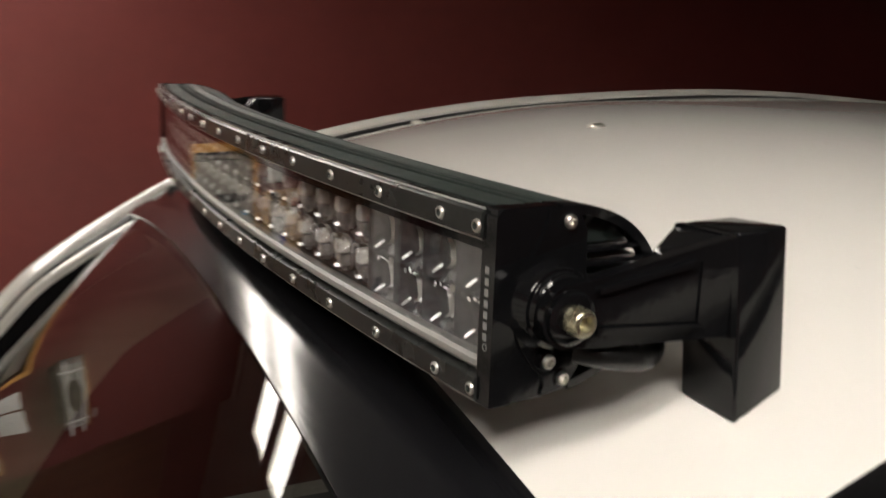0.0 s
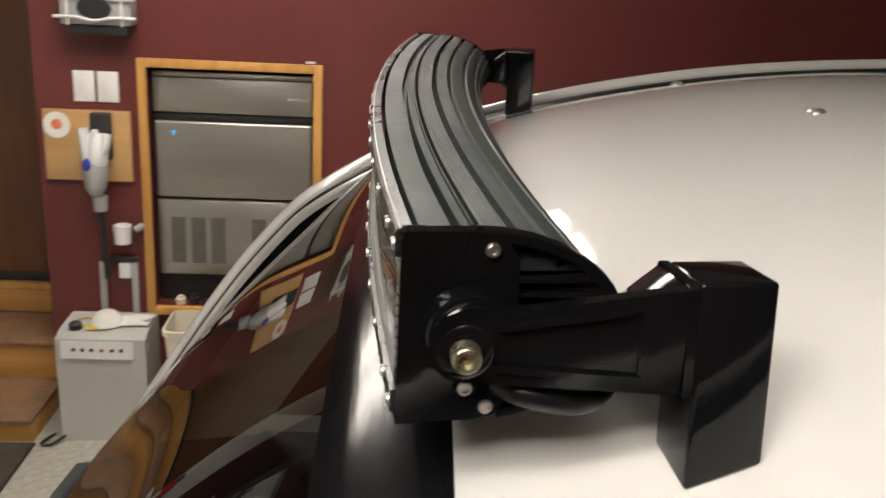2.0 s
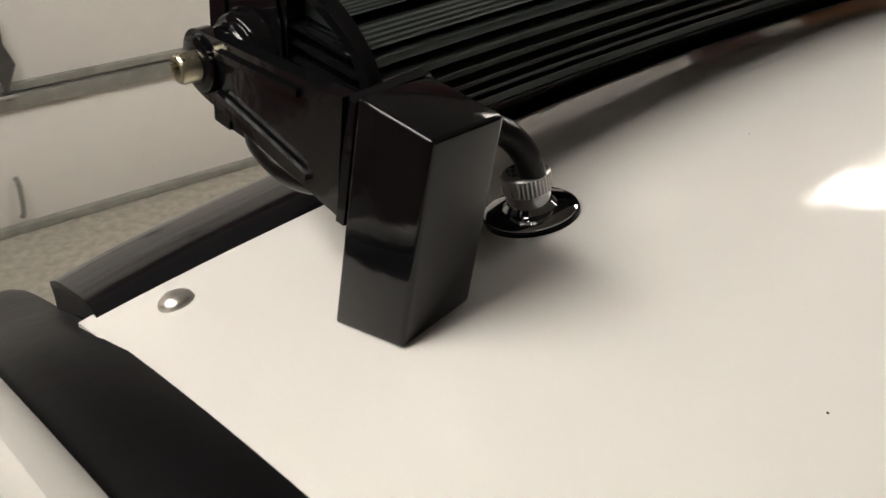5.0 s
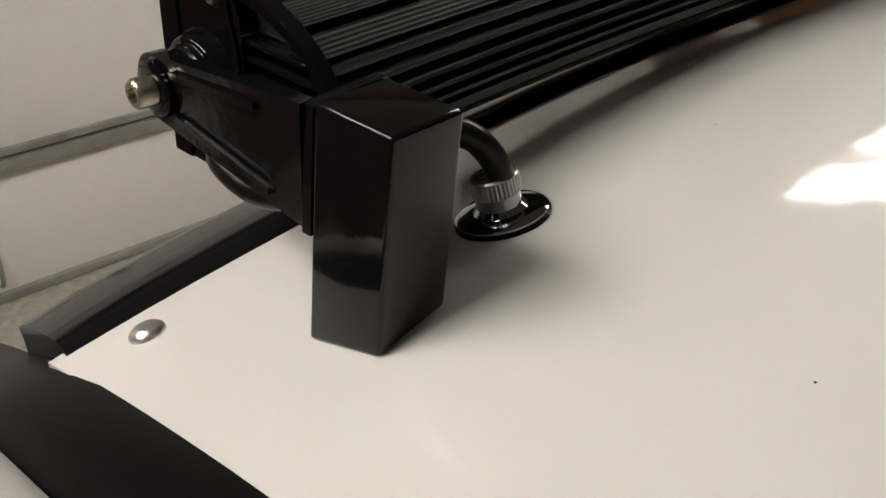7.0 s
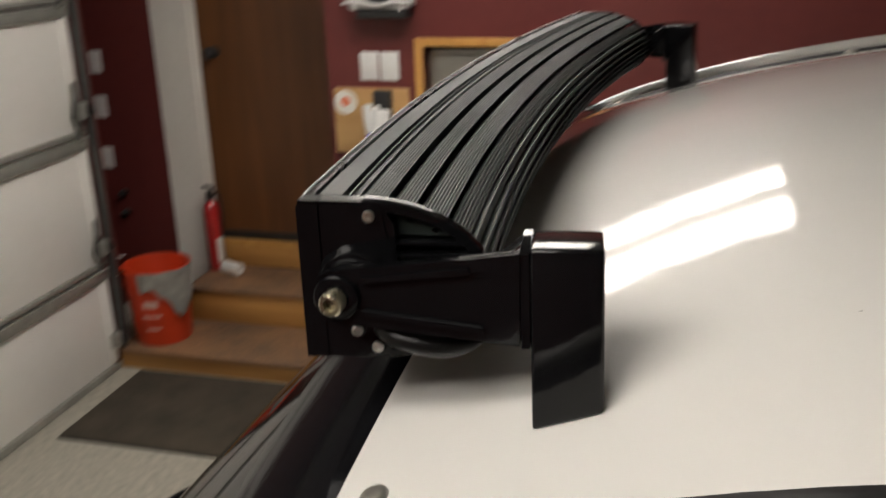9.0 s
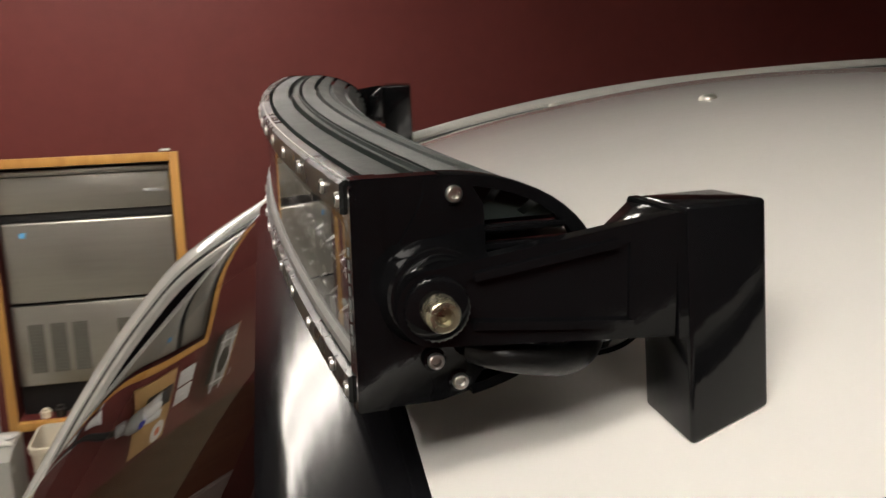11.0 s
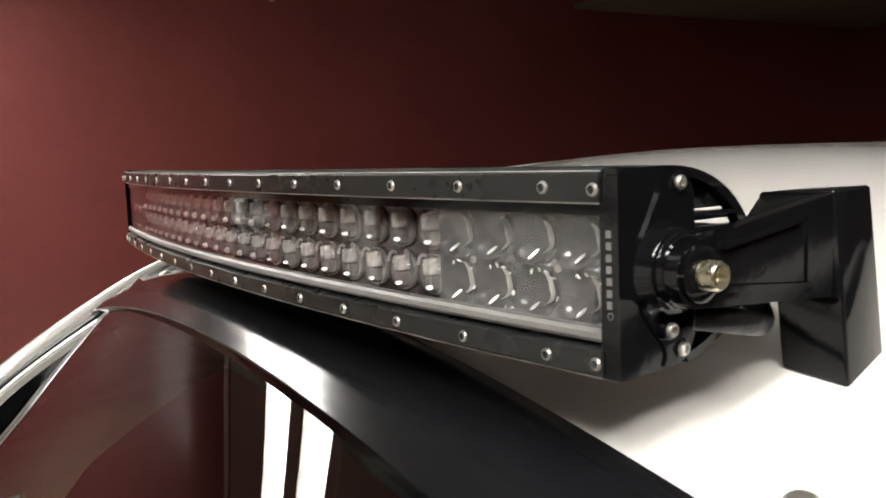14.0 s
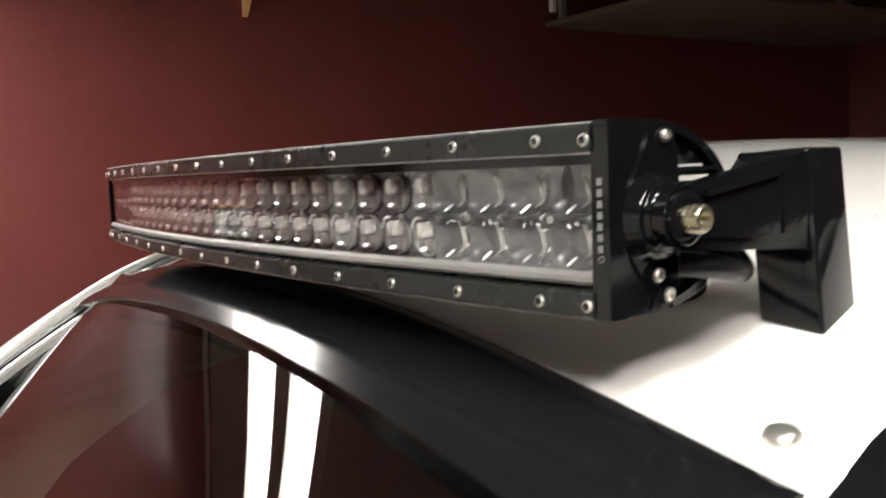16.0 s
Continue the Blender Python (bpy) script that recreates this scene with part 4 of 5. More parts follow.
rivet_mesh = mesh_of("rivet", lathe([(0.0071, 0.0), (0.0071, 0.0007), (0.0066, 0.0019), (0.0048, 0.0032), (0.0026, 0.0038), (0, 0.0040)], 24), RIVET_STEEL)
for u, v in ((-0.0167, -0.0219), (0.8645, -0.0219), (0.4295, -0.2915), (0.8095, -0.283)):
    part("rivet", rivet_mesh, None, van, "domed stainless roof rivet", on_roof(u, v))
speck_mesh = mesh_of("speck", lathe([(0.0005, 0), (0.0004, 0.0002), (0, 0.0003)], 7), DARK)
rng = random.Random(7)
for k in range(8):
    part("speck", speck_mesh, None, van, "dark dirt speck", on_roof(rng.uniform(-0.02, 0.5), rng.uniform(-0.5, -0.02)) @ Matrix.Diagonal((rng.uniform(0.5, 1.3), rng.uniform(0.5, 1.6), 0.5, 1)))

# cable gland on the roof
GL = on_roof(0.0995, -0.0845)
gland = thing("cable_gland", "black chrome cable gland screwed to the white roof", "cable gland", CHASSIS @ GL)
part("gasket", lathe([(0, 0.0), (0.0185, 0.0), (0.0185, 0.0012), (0, 0.0012)], 40), BLACK_RUBBER, gland)
part("flange", lathe([(0, 0.0013), (0.0178, 0.0013), (0.0180, 0.0026), (0.0165, 0.0036), (0.0105, 0.0042), (0.0088, 0.0062), (0.0084, 0.0115), (0, 0.0115)], 40), CHROME, gland)
ringsk = []
for z, r in ((0.0104, 0.0086), (0.0110, 0.0092), (0.0174, 0.0092), (0.0180, 0.0086), (0.0180, 0.0070), (0.0155, 0.0066)):
    ringsk.append([(r * (1 + (0.035 if k % 2 and 0.0108 < z < 0.0176 else 0)) * math.cos(2 * math.pi * k / 72), r * (1 + (0.035 if k % 2 and 0.0108 < z < 0.0176 else 0)) * math.sin(2 * math.pi * k / 72), z) for k in range(72)])
kb = grid_sheet(ringsk, closed=True)
part("collar", kb, KNURL, gland, "knurled grey collar")
inv = GL.inverted()
pts = [inv @ (Vector(p) / 1000) for p in ((99.5, -84.5, -34), (97.5, -83.5, -26), (93.5, -80, -16), (86, -75, -8.5), (74, -70, -7), (58, -65, -11), (41, -60, -18), (29, -54, -23.5), (22, -45, -25), (18.5, -34, -23), (19, -22, -20.5), (26, -14, -19.5))]
part("cable", tube(pts, 0.0052, 14), CABLE_BLACK, gland, "black round cable")

# ---- the light bar ----
bar = thing("light_bar", "curved black double-row LED light bar mounted over the windshield", "light bar", CHASSIS)


def front(u):
    """Front line of the bar and its slope."""
    return 0.0275 + 0.026 * (1 - ((u - UC) / 0.389) ** 2), -2 * 0.026 * (u - UC) / 0.389 ** 2


def station(u, d, z):
    """A point of the bar: u along, d behind the front line, z up."""
    v, s = front(u)
    n = math.hypot(1, s)
    return Vector((u + d * s / n, v - d / n, z))


def bar_frame(u, d=0.0, z=0.0):
    """A frame on the bar's front: x along it, y forward, z up."""
    s = math.atan(front(u)[1])
    return Matrix.Translation(station(u, d, z)) @ Matrix.Rotation(s, 4, "Z")


def swept(profile, u0, u1, n=44, back=0.0):
    return grid_sheet([[station(u0 + (u1 - u0) * i / n, d + back, z) for d, z in profile] for i in range(n + 1)], closed=True)


SET = 0.0028                          # how far the bezels and the pane sit back


# heat sink: flat top, ribbed bands and deep fins round the back
def shell_point(a):
    """The D-shaped outline of the back, a from 0 at the top to 1 below."""
    t = radians(92 - 186 * a)
    return 0.030 + 0.058 * math.cos(t), 0.0388 * math.sin(t)


def sink_profile():
    out = [(0.0230, 0.0246), (0.0090, 0.0246), (0.0090, 0.0380), (0.0125, 0.0382), (0.0205, 0.0386), (0.0208, 0.0310), (0.0238, 0.0310), (0.0240, 0.0389), (0.0247, 0.0389), (0.0250, 0.0374), (0.0284, 0.0374), (0.0287, 0.0390), (0.0294, 0.0390)]
    cx, cz, deep = 0.030, 0.0, 0.046
    bands = ((0.018, 0.075, 15), (0.097, 0.146, 13), (0.168, 0.238, 17), (0.262, 0.322, 11), (0.346, 0.366, 3), (0.396, 0.413, 3), (0.441, 0.458, 3), (0.486, 0.502, 3), (0.530, 0.546, 3), (0.574, 0.63, 9), (0.645, 0.74, 11), (0.755, 0.85, 11), (0.865, 0.94, 7))
    for n, (a0, a1, steps_n) in enumerate(bands):
        d0, z0 = shell_point(a0)
        d1, z1 = shell_point(a1)
        # the fins at the back are level plates with open slots between them
        out.append((deep, z0) if 4 <= n <= 9 else (d0 + (cx - d0) * 0.2, z0 + (cz - z0) * 0.2))
        for k in range(steps_n):
            d, z = shell_point(a0 + (a1 - a0) * k / (steps_n - 1))
            inn = 0.007 if (k % 2 and 0 < k < steps_n - 1) else 0.0
            out.append((d + (cx - d) * inn, z + (cz - z) * inn))
        out.append((deep, z1) if 3 <= n <= 8 else (d1 + (cx - d1) * 0.2, z1 + (cz - z1) * 0.2))
    out += [(0.030, -0.033), (0.0090, -0.0365), (0.0090, -0.0256), (0.0230, -0.0256)]
    return out


part("heat_sink", swept(sink_profile(), 0.0330, 0.8150), BLACK_ANOD, bar, "black ribbed aluminium heat sink")
part("bezel", swept([(-0.0005, 0.0260), (-0.003, 0.0268), (-0.003, 0.0365), (-0.0012, 0.0378), (0.0036, 0.0380), (0.0036, 0.0260)], 0.0322, 0.8158, back=SET), BLACK_SATIN, bar, "black upper bezel strip")
part("bezel", swept([(0.0059, -0.0255), (0.0059, -0.0385), (-0.0012, -0.0383), (-0.003, -0.0372), (-0.003, -0.0285), (-0.0005, -0.0275)], 0.0322, 0.8158, back=SET), BLACK_SATIN, bar, "black lower bezel strip")
# shine on the bezels' edges, put in as thin bright strips
for z0, z1, d0, nm in ((0.0377, 0.0382, -0.0014, "upper"), (0.0257, 0.0263, -0.0014, "inner"), (-0.0388, -0.0384, -0.0014, "lower")):
    part("edge_line", swept([(d0, z0), (d0, z1), (d0 + 0.0007, z1), (d0 + 0.0007, z0)], 0.0322, 0.8158, back=SET), EDGE_SHINE, bar, "bright strip for the shine along the bezel edge")
part("gutter", swept([(0.0002, -0.0205), (0.0058, -0.0205), (0.0058, -0.0254), (-0.0006, -0.0254), (-0.0016, -0.0240), (-0.0012, -0.0218)], 0.0322, 0.8158, back=SET), GUTTER, bar, "grey satin lower lens channel")
part("rim_strip", swept([(0.0002, 0.0216), (0.0002, 0.0258), (0.0058, 0.0258), (0.0058, 0.0216)], 0.0322, 0.8158, back=SET), BLACK_GLOSS, bar, "black upper lens channel")
cov = part("lens_cover", swept([(0.0008, -0.0204), (0.0008, 0.0215), (0.0020, 0.0215), (0.0020, -0.0204)], 0.0322, 0.8158, back=SET), COVER, bar, "clear lens cover")
cov.visible_shadow = False
part("back_tray", swept([(0.0132, -0.024), (0.0132, 0.024), (0.0147, 0.024), (0.0147, -0.024)], 0.0322, 0.8158, back=SET), SILVER, bar, "silver reflector tray")

# optics: faceted cups at the ends, domed lenses between them
def edge(a):
    """The square mouth of a cup, towards the angle a."""
    c0, s0 = math.cos(a), math.sin(a)
    q = max(abs(c0) / 0.0129, abs(s0) / 0.0107)
    return c0 / q, s0 / q


cup_rows = []
for r, h, sq in ((0.0004, 0.0062, 0.0), (0.0045, 0.0064, 0.0), (0.0078, 0.0076, 0.0), (0.0100, 0.0098, 0.1), (0.0108, 0.0112, 0.3), (0.0112, 0.0121, 0.6), (0.0112, 0.0125, 1.0)):
    row = []
    for k in range(33):
        a = 2 * math.pi * (k + 0.5) / 32
        ex, ez = edge(a)
        row.append(((1 - sq) * r * 1.12 * math.cos(a) + sq * ex, h, (1 - sq) * r * 0.92 * math.sin(a) + sq * ez))
    cup_rows.append(row)
cup_mesh = mesh_of("reflector", grid_sheet(cup_rows), CUP)
chip_mesh = mesh_of("led_chip_and_streak", box(-0.0014, 0.0014, 0.0, 0.0003, -0.0018, 0.0018), CHIP)
# bright crescent reflection in each cup, shaped as a pale curved strip
arc = []
for a in range(112, 254, 6):
    swell = math.sin(math.pi * (a - 106) / 150)
    wide = 0.00010 + 0.00058 * swell * (0.55 + 0.45 * math.sin(a * 0.11 + 1.2)) * (1.0 if a < 190 else 0.6)
    mid = 0.0060 + 0.0003 * math.sin(a * 0.07)
    arc.append([(0.002 + r * math.cos(radians(a)), h, r * math.sin(radians(a)) * 1.16) for r, h in ((mid, 0.0066), (mid + 0.0001, 0.0088), (mid + 0.0001 - wide, 0.0091), (mid - wide, 0.0066))])
streak_mesh = mesh_of("led_chip_and_streak", grid_sheet(arc, closed=True), CHIP)
seat_mesh = mesh_of("lens_seat", lathe([(0, 0.0002), (0.0108, 0.0002), (0.0114, 0.0030), (0.0112, 0.0036), (0.0104, 0.0010), (0, 0.0009)], 20, pose(0, 0, 0, -90, 0, 0) @ Matrix.Diagonal((0.97, 0.86, 1, 1))), SEAT_GREY)
holder_b = box(-0.0028, 0.0028, 0.0050, 0.0120, 0.0000, 0.0074, 0.0008, 2)
holder_b = box(-0.0032, 0.0032, 0.0050, 0.0104, -0.0074, -0.0008, 0.0014, 2, bm=holder_b)
holder_mesh = mesh_of("led_holder", holder_b, [HOLDER, SEAT_GREY])
for poly in holder_mesh.polygons:
    poly.material_index = 1 if poly.center.z < -0.0004 else 0
dome_prof = [(0.0113, 0.0015), (0.0113, 0.0055), (0.0104, 0.0090), (0.0082, 0.0120), (0.0050, 0.0139), (0.0022, 0.0146), (0, 0.0148)]
dome_prof = [(0, 0.0017), (0.0105, 0.0016)] + dome_prof
dome_mesh = mesh_of("dome_lens", lathe(dome_prof, 20, pose(0, 0, 0, -90, 0, 0) @ Matrix.Diagonal((0.97, 0.86, 1, 1))), DOME)
collar_mesh = mesh_of("lens_collar", lathe([(0.0116, 0.001), (0.0122, 0.001), (0.0123, 0.0060), (0.0119, 0.0066), (0.0115, 0.0060), (0.0116, 0.001)], 20, pose(0, 0, 0, -90, 0, 0) @ Matrix.Diagonal((0.97, 0.84, 1, 1))), CUP)
# highlights in the optics, put in as polished slivers, beads and hooks
glint_mesh = mesh_of("lens_glint", lathe([(0, -0.0006), (0.0016, -0.0004), (0.0019, -0.00018), (0.0014, -0.0001), (0.0007, -0.00002), (0, 0.0)], 12), CHROME_BRIGHT)
glint_bead_mesh = mesh_of("lens_glint", lathe([(0.0012, -0.0010), (0.0016, -0.0004), (0.0015, 0.0003), (0.0011, 0.0009), (0.0006, 0.00125), (0, 0.0014)], 12, pose(0, 0, 0, -90, 0, 0)), CHROME_BRIGHT)
hook_mesh = mesh_of("glint_edge", tube([(0.0078 * math.cos(radians(a)) * 0.8, 0.0122 + 0.0006 * math.sin(radians(a)), 0.0004 + 0.0092 * math.sin(radians(a))) for a in range(28, 112, 9)], 0.0008, 8, samples=2), CHROME_BRIGHT)
# the slivers are turned so that they mirror the lamps
glint_turn = Vector((-0.74, 0.52, 0.43)).to_track_quat("Z", "Y").to_matrix().to_4x4()
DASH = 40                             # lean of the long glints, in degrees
rng = random.Random(11)
for k in range(30):
    u = 0.047 + 0.026 * k
    for z in (0.0108, -0.0106):
        m = bar_frame(u, 0.0178 + SET, z)
        if k < 4 or k > 25:
            o = part("reflector", cup_mesh, None, bar, "mirror-faced flood reflector", m)
            part("led_chip_and_streak", streak_mesh, None, o)
            if z < 0:
                for a in (62, 88, 112, 138, 196):
                    ca, sa = math.cos(radians(a)), math.sin(radians(a))
                    part("glint_sliver", glint_mesh, None, o, at=Matrix.Translation((0.0102 * ca, 0.0112, 0.0086 * sa)) @ glint_turn @ pose(0, 0, 0, 0, 0, DASH + a + rng.uniform(-25, 25)) @ Matrix.Diagonal((rng.uniform(0.5, 0.9), rng.uniform(0.2, 0.35), 1, 1)))
            part("lens_glint", glint_mesh, None, o, at=Matrix.Translation((0.0035, 0.0110, -0.0066)) @ glint_turn @ pose(0, 0, 0, rng.uniform(-9, 9), rng.uniform(-9, 9), DASH) @ Matrix.Diagonal((1.6, 0.36, 1, 1)))
        else:
            o = part("dome_lens", dome_mesh, None, bar, "clear domed spot lens", m)
            o.visible_shadow = False
            part("led_chip_and_streak", chip_mesh, None, o, at=pose(0, 0.0121, 0.0037))
            part("led_holder", holder_mesh, None, o)
            part("lens_seat", seat_mesh, None, o, at=pose(0, 0.0046, 0))
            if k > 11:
                part("lens_glint", glint_bead_mesh, None, o, at=Matrix.Translation((-0.0044, 0.0140, -0.0052)) @ Matrix.Diagonal((1.35, 1.35, 1.35, 1)))
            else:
                part("lens_glint", glint_mesh, None, o, at=Matrix.Translation((-0.0050, 0.0138, -0.0052)) @ glint_turn @ pose(0, 0, 0, rng.uniform(-9, 9), rng.uniform(-9, 9)) @ Matrix.Diagonal((0.85, 0.6, 1, 1)))
            part("lens_collar", collar_mesh, None, o)
            if z < 0:
                part("glint_edge", hook_mesh, None, o)
                part("glint_sliver", glint_mesh, None, o, at=Matrix.Translation((-0.0066, 0.0112, 0.0076)) @ glint_turn @ pose(0, 0, 0, rng.uniform(-9, 9), rng.uniform(-9, 9), DASH + 25) @ Matrix.Diagonal((0.5, 0.28, 1, 1)))
tiny = mesh_of("tray_screw", lathe([(0.0016, 0), (0.0016, 0.0008), (0.0007, 0.0009), (0, 0.0004)], 12, pose(0, 0, 0, -90, 0, 0)), STEEL)
for k in range(0, 30, 2):
    part("tray_screw", tiny, None, bar, "", bar_frame(0.060 + 0.026 * k, 0.0044 + SET, -0.0003))

# bezel screws
sc = lathe([(0.0026, 0), (0.0026, 0.0005), (0.0023, 0.0010), (0.0016, 0.0012), (0.0014, 0.0003), (0, 0.0002)], 18, pose(0, 0, 0, -90, 0, 0))
screw_mesh = mesh_of("bezel_screw", sc, STEEL)
screw_mesh.materials.append(BLACK_ANOD)
for poly in screw_mesh.polygons:
    if math.hypot(poly.center.x, poly.center.z) < 0.00155:
        poly.material_index = 1
for k in range(-7, 8):
    for z in (0.0318, -0.0332):
        part("bezel_screw", screw_mesh, None, bar, "", bar_frame(UC + 0.052 * k, -0.003 + SET, z))
for u in (0.0345, 0.8135):
    for z in (0.0312, -0.0332):
        part("bezel_screw", screw_mesh, None, bar, "", bar_frame(u, -0.003 + SET, z))

# end caps, brackets and posts, near side and mirrored far side
CAP = [(0.0095, 0.0386), (0.0020, 0.0386), (0.0020, -0.0378), (0.0095, -0.0384), (0.030, -0.0384), (0.040, -0.0362), (0.046, -0.028), (0.047, -0.006), (0.047, 0.010), (0.046, 0.028), (0.040, 0.0376), (0.030, 0.0386)]
WEB = [(0.0262, 0.0374), (0.0250, 0.0310), (0.0225, 0.0260), (0.0188, 0.0200), (0.0145, 0.0130), (0.0118, 0.0070), (0.0108, 0.0), (0.0118, -0.0080), (0.0150, -0.0165), (0.0200, -0.0232), (0.0262, -0.0290), (0.0276, -0.0330), (0.0262, -0.0372), (0.0340, -0.0370), (0.0405, -0.0340), (0.0435, -0.0290), (0.0430, -0.0240), (0.0455, -0.0200), (0.0465, 0.0), (0.0450, 0.0160), (0.0420, 0.0260), (0.0410, 0.0330), (0.0375, 0.0372)]
RIM_A = [0.02 + 0.0375 * k for k in range(25)]


def end_unit(q):
    """End cap with its pivot; q is 1 for the near end, -1 for the mirrored one."""
    ue = 0.0285 if q > 0 else 2 * UC - 0.0285
    fm = bar_frame(ue)
    mir = Matrix.Diagonal((q, 1, 1, 1))

    def put(bm):
        bmesh.ops.transform(bm, matrix=fm @ mir, verts=bm.verts)
        return bm
    # dished plate with a rounded front band; x is outward to -x, y forward
    cap = part("end_cap", put(slab([(-d, z) for d, z in CAP], -0.0035, 0.0043, axis=0, bevel=0.0012)), BLACK_GLOSS, bar, "glossy black cast end cap")
    band = slab([(-0.0012, -0.0386), (-0.0012, 0.0358), (-0.0044, 0.0389), (-0.0115, 0.0389), (-0.0115, -0.0386)], -0.0044, 0.0043, axis=0, bevel=0.0012)
    part("front_band", put(band), BLACK_GLOSS, cap)
    part("raised_web", put(slab([(-d, z) for d, z in WEB], -0.0047, -0.0036, axis=0, bevel=0.0008)), BLACK_GLOSS, cap, "raised waisted web of the cap")
    rim_rows = []
    for a in RIM_A:
        d, z = shell_point(min(a, 0.94))
        cx, cz = 0.030, 0.0
        o = (-(cx + (d - cx) * 1.04), cz + (z - cz) * 1.0)
        i = (-(cx + (d - cx) * 0.94), cz + (z - cz) * 0.90)
        lean = -0.0046 + 0.0036 * min(1.0, max(0.0, (d - 0.03) / 0.05))
        rim_rows.append([(lean + 0.0006, *o), (lean, -(cx + (d - cx) * 1.03), cz + (z - cz) * 0.99), (lean, *i), (0.0043, *i), (0.0043, *o)])
    part("cap_rim", put(grid_sheet(rim_rows, closed=True)), BLACK_GLOSS, cap, "open curved rim of the cap")
    for zz, dd in ((0.0186, 0.0765), (0.0127, 0.0800), (0.0065, 0.0825), (0.0003, 0.0830), (-0.0062, 0.0825), (-0.0125, 0.0800)):
        part("cap_rib", put(box(-0.0020, 0.0036, -dd, -0.0465, zz - 0.0009, zz + 0.0009, 0.0003)), BLACK_GLOSS, cap, "thin level rib inside the rim")
    # pivot: a hub of stepped rings on the bolt's axis
    ax_m = Matrix.Translation((0, -0.0275, 0)) @ pose(0, 0, 0, 0, -90, 0)
    hub = part("pivot_boss", put(lathe([(0, 0.0030), (0.0186, 0.0030), (0.0182, 0.0050), (0.0170, 0.0066), (0.0166, 0.0098), (0.0158, 0.0108), (0.0144, 0.0112), (0.0140, 0.0117), (0.0138, 0.0138), (0.0130, 0.0146), (0, 0.0146)], 44, ax_m)), BLACK_GLOSS, cap, "stepped pivot boss")
    part("collar", put(lathe([(0, 0.0147), (0.0116, 0.0147), (0.0120, 0.0152), (0.0118, 0.0172), (0.0112, 0.0180), (0, 0.0180)], 36, ax_m)), BLACK_GLOSS, hub)
    for d, z, x in ((0.0352, 0.0322, -0.0046), (0.0272, -0.0228, -0.0062), (0.0361, -0.0316, -0.0046)):
        sm = Matrix.Translation((x, -d, z)) @ pose(0, 0, 0, 0, -90, 0)
        s = lathe([(0, -0.003), (0.0042, -0.003), (0.0040, 0.0004), (0.0031, 0.0006), (0, 0.0006)], 20, sm)
        seat = part("screw_seat", put(s), BLACK_GLOSS, cap)
        s = lathe([(0, 0.0002), (0.0028, 0.0002), (0.0029, 0.0012), (0.0027, 0.0021), (0.0023, 0.0025), (0.0016, 0.0025), (0.0014, 0.0008), (0, 0.0008)], 20, sm)
        part("cap_screw", put(s), STEEL, seat, "steel socket screw")
    return cap


LEAN_U, LEAN_V = 0.0757, 0.020        # the post leans in over the roof


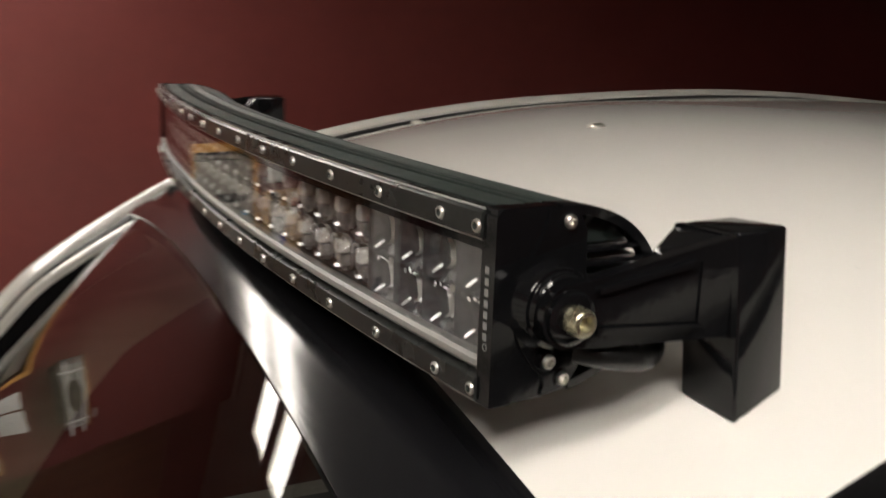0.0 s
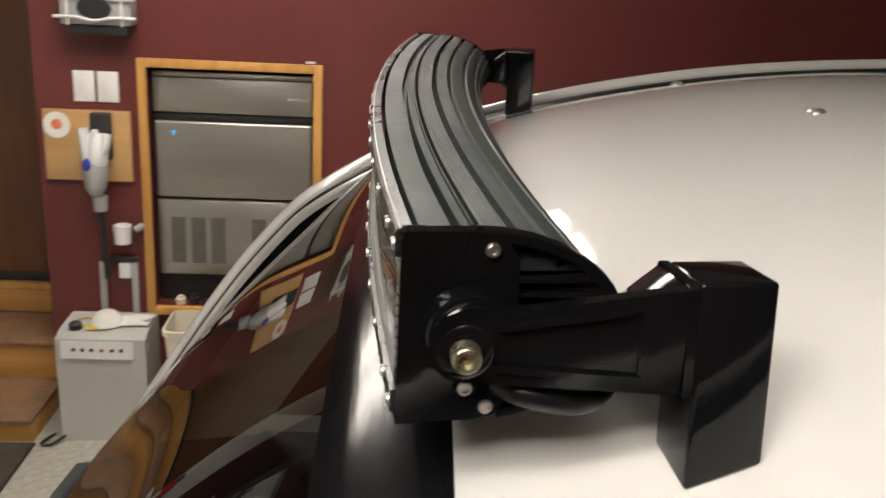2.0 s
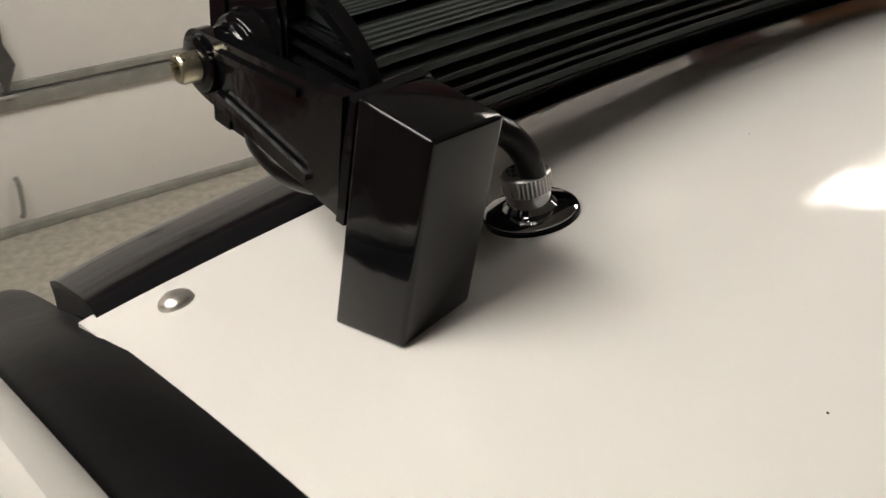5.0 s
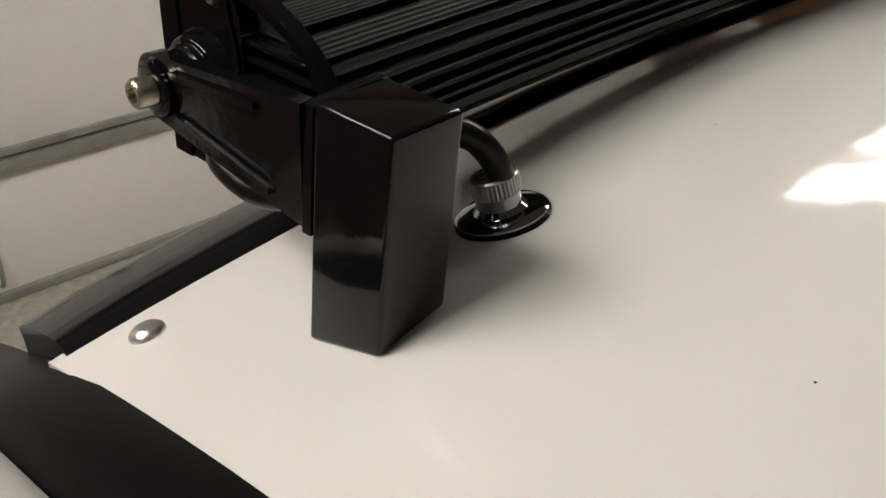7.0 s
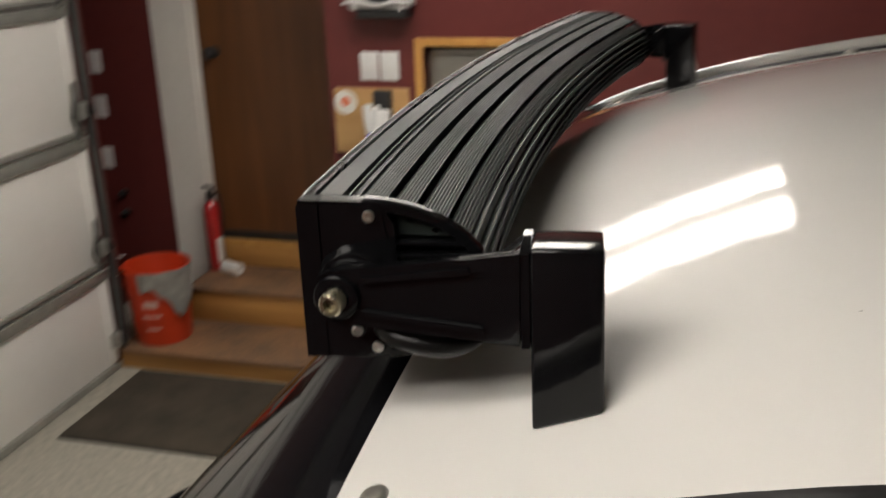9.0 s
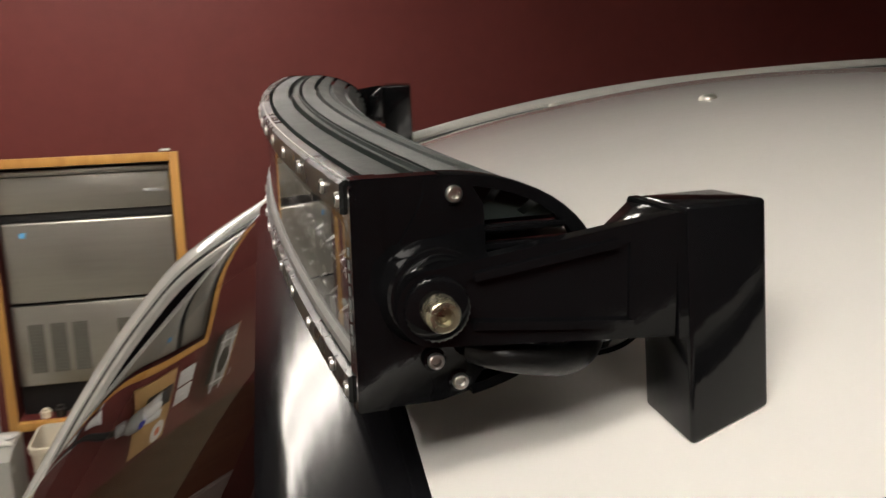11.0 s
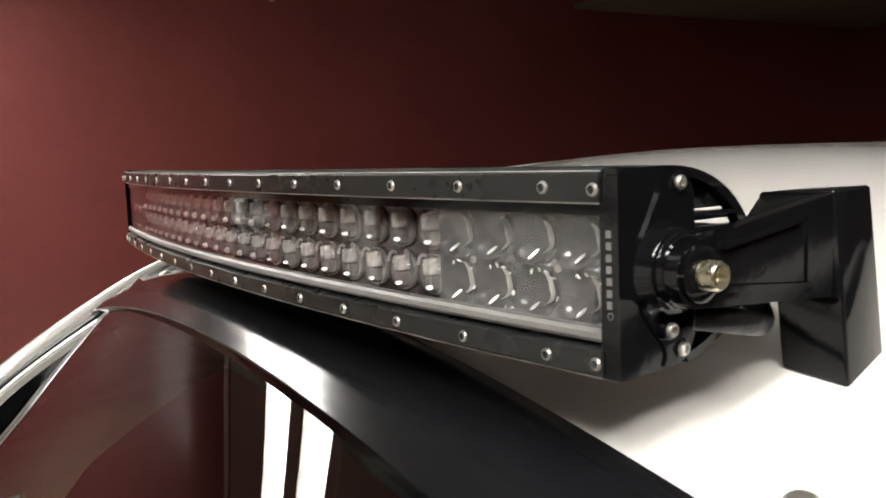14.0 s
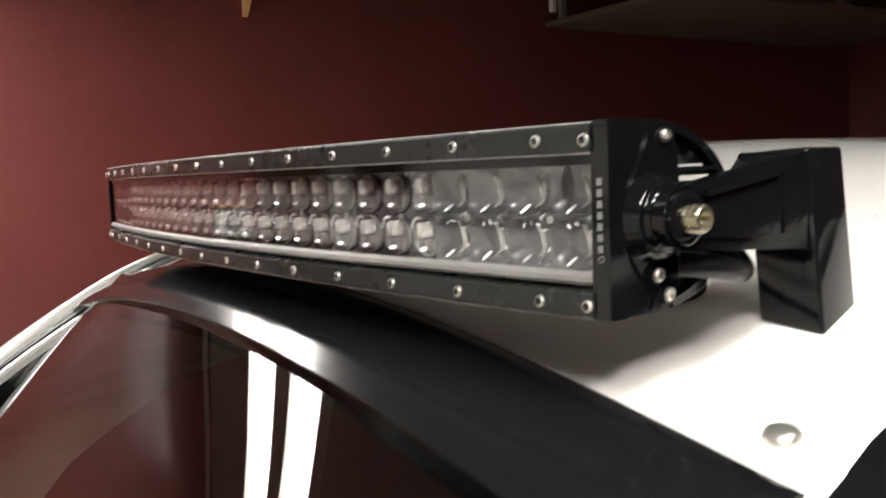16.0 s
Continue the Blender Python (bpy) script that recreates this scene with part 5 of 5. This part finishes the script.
def bracket(q):
    """Arm from the pivot bolt to the post on the roof, with the post; built for the near end, mirrored for the far one."""
    flip = Matrix.Translation((2 * UC, 0, 0)) @ Matrix.Diagonal((-1, 1, 1, 1)) if q < 0 else Matrix.Identity(4)
    along = flip @ Matrix.Rotation(radians(4.2), 4, "Z")
    square = flip @ Matrix.Rotation(radians(8.5), 4, "Z") @ Matrix(((1, 0, LEAN_U, 0), (0, 1, LEAN_V, 0), (0, 0, 1, 0), (0, 0, 0, 1)))

    def put(bm, m=along):
        bmesh.ops.transform(bm, matrix=m, verts=bm.verts)
        return bm
    outline = [(0.0125 * math.cos(radians(a)), 0.0125 * math.sin(radians(a))) for a in range(-88, 96, 12)]
    outline += [(-0.0812, 0.0244), (-0.0812, -0.0176)]
    arm = part("bracket_arm", put(slab(outline, 0.0099, 0.0146, axis=0, bevel=0.0008)), BLACK_GLOSS, bar, "glossy black cast bracket arm")
    # raised frame round the long recess in the arm
    ring = [(0.0125 * math.cos(radians(a)), 0.0125 * math.sin(radians(a))) for a in range(-88, 96, 12)]
    inner = [(-0.0100, 0.0080), (-0.0645, 0.0158), (-0.0645, -0.0104), (-0.0100, -0.0056)]
    fb = bmesh.new()
    ob = ring + [(-0.0812, 0.0244), (-0.0812, -0.0176)]
    near = [inner[3]] * 5 + [(-0.0085, -0.003), (-0.0078, 0.0), (-0.0080, 0.003), (-0.0088, 0.006)] + [inner[0]] * 7
    near = near[:len(ring)] + [inner[1], inner[2]]
    for lo_u, hi_u in ((0.0088, 0.0098),):
        vo = [(fb.verts.new((lo_u, *p)), fb.verts.new((hi_u, *p))) for p in ob]
        made = {}
        vi = []
        for p in near:
            if p not in made:
                made[p] = (fb.verts.new((lo_u + 0.0002, *p)), fb.verts.new((hi_u, p[0] * 1.0, p[1] * 0.97)))
            vi.append(made[p])
        for k in range(len(ob)):
            j = (k + 1) % len(ob)
            for face in ((vo[k][0], vo[j][0], vi[j][0], vi[k][0]), (vo[k][0], vo[k][1], vo[j][1], vo[j][0]), (vi[k][0], vi[j][0], vi[j][1], vi[k][1])):
                face = list(dict.fromkeys(face))
                if len(face) > 2:
                    fb.faces.new(face)
    es = [e for e in fb.edges if len(e.link_faces) == 2 and e.calc_face_angle(0) > 0.7]
    bmesh.ops.bevel(fb, geom=es, offset=0.0005, segments=2, affect="EDGES", profile=0.5, clamp_overlap=True)
    part("bracket_frame", put(fb), BLACK_GLOSS, arm, "raised frame round the arm's recess")
    for a, b in (((-0.012, -0.0066), (-0.0655, -0.0113)), ((-0.012, 0.0090), (-0.0600, 0.0160))):
        dv, dz = b[0] - a[0], b[1] - a[1]
        n = math.hypot(dv, dz)
        nv, nz = -dz / n * 0.0013, dv / n * 0.0013
        part("bracket_bead", put(slab([(a[0] + nv, a[1] + nz), (b[0] + nv, b[1] + nz), (b[0] - nv, b[1] - nz), (a[0] - nv, a[1] - nz)], 0.0073, 0.0089, axis=0, bevel=0.0007)), BLACK_GLOSS, arm)
    fl = slab([(0.0027, -0.0182), (0.030, -0.0182), (0.0345, -0.013), (0.0345, 0.0232), (0.0330, 0.0246), (0.0042, 0.0246), (0.0027, 0.0236)], -0.0859, -0.0822, axis=1, bevel=0.0008)
    part("bracket_flange", put(fl, square), BLACK_GLOSS, arm, "thin end flange")
    # wedge between the arm and the flange
    gb = bmesh.new()
    quad = ((0.0148, -0.0795, 0.0240), (0.0484, -0.0772, 0.0240), (0.0470, -0.0640, 0.0126), (0.0140, -0.0656, 0.0126))
    hi_v = [gb.verts.new(flip @ Vector(p)) for p in quad]
    lo_v = [gb.verts.new(flip @ Vector((p[0], p[1], p[2] - (0.034 if k < 2 else 0.020)))) for k, p in enumerate(quad)]
    gb.faces.new(hi_v)
    gb.faces.new(lo_v)
    for k in range(4):
        j = (k + 1) % 4
        gb.faces.new((hi_v[k], hi_v[j], lo_v[j], lo_v[k]))
    bmesh.ops.bevel(gb, geom=list(gb.edges), offset=0.0008, segments=2, affect="EDGES", profile=0.5)
    part("gusset", gb, BLACK_GLOSS, arm, "glossy wedge behind the arm")
    ringsw = []
    for x, r in ((0.0088, 0.0098), (0.0084, 0.0106), (0.0074, 0.0106), (0.0068, 0.0094), (0.0067, 0.0060)):
        ringsw.append([(x, r * (1 - (0.05 if k % 2 and r > 0.0099 else 0)) * math.cos(2 * math.pi * k / 64), r * (1 - (0.05 if k % 2 and r > 0.0099 else 0)) * math.sin(2 * math.pi * k / 64)) for k in range(64)])
    part("washer", put(grid_sheet(ringsw, closed=True)), BLACK_GLOSS, arm, "black serrated washer")
    bh = lathe([(0, 0.0), (0.0052, 0.0), (0.0056, 0.0005), (0.0055, 0.0062), (0.0050, 0.0072), (0.0045, 0.0076), (0.0031, 0.0076), (0.0029, 0.0040), (0, 0.0038)], 24, Matrix.Translation((0.0068, 0, 0)) @ pose(0, 0, 0, 0, -90, 0))
    part("pivot_bolt", put(bh), BOLT_STEEL, arm, "yellowish socket head bolt")
    # post with a gently sloping top and a foot cut to the roof
    pb = bmesh.new()
    u0, u1, v0, v1 = 0.0026, 0.0330, -0.0861, -0.1172
    c = {}
    for u in (u0, u1):
        for v in (v0, v1):
            z = -0.05
            for _ in range(6):
                g = square @ Vector((u, v, z))
                z = crown(g.x, -g.y) + 0.0003
            c[u, v, 0] = pb.verts.new((u, v, z))
            c[u, v, 1] = pb.verts.new((u, v, 0.0260 if u == u0 else 0.0246))
    for f in (((u0, v0, 0), (u1, v0, 0), (u1, v1, 0), (u0, v1, 0)), ((u0, v0, 1), (u1, v0, 1), (u1, v1, 1), (u0, v1, 1)), ((u0, v0, 0), (u1, v0, 0), (u1, v0, 1), (u0, v0, 1)), ((u0, v1, 0), (u1, v1, 0), (u1, v1, 1), (u0, v1, 1)), ((u0, v0, 0), (u0, v1, 0), (u0, v1, 1), (u0, v0, 1)), ((u1, v0, 0), (u1, v1, 0), (u1, v1, 1), (u1, v0, 1))):
        pb.faces.new([c[k] for k in f])
    bmesh.ops.recalc_face_normals(pb, faces=pb.faces)
    bmesh.ops.bevel(pb, geom=list(pb.edges), offset=0.0017, segments=3, affect="EDGES", profile=0.5)
    part("post", put(pb, square), BLACK_GLOSS, bar, "glossy black square mounting post")


near_cap = end_unit(1)
end_unit(-1)
bracket(1)
bracket(-1)

# maker's mark on the front of the near cap: plain pale bars running down, and a small ring
zt = 0.0165
for k in range(7):
    hgt = 0.0028
    m = bar_frame(0.0285, 0.0012, zt - hgt / 2)
    part("mark_bar", box(-0.0012, 0.0012, 0.0001, 0.0003, -hgt / 2, hgt / 2), PRINT_GREY, near_cap, "pale maker's mark", m, smooth=False)
    zt -= hgt + 0.00153
ringb = lathe([(0.0010, 0), (0.0014, 0), (0.0014, 0.0002), (0.0010, 0.0002), (0.0010, 0)], 20, pose(0, 0, 0, -90, 0, 0))
part("mark_ring", ringb, PRINT_GREY, near_cap, "pale maker's mark", bar_frame(0.0285, 0.0012, zt - 0.001) @ Matrix.Translation((-0.0004, 0.0001, 0)))
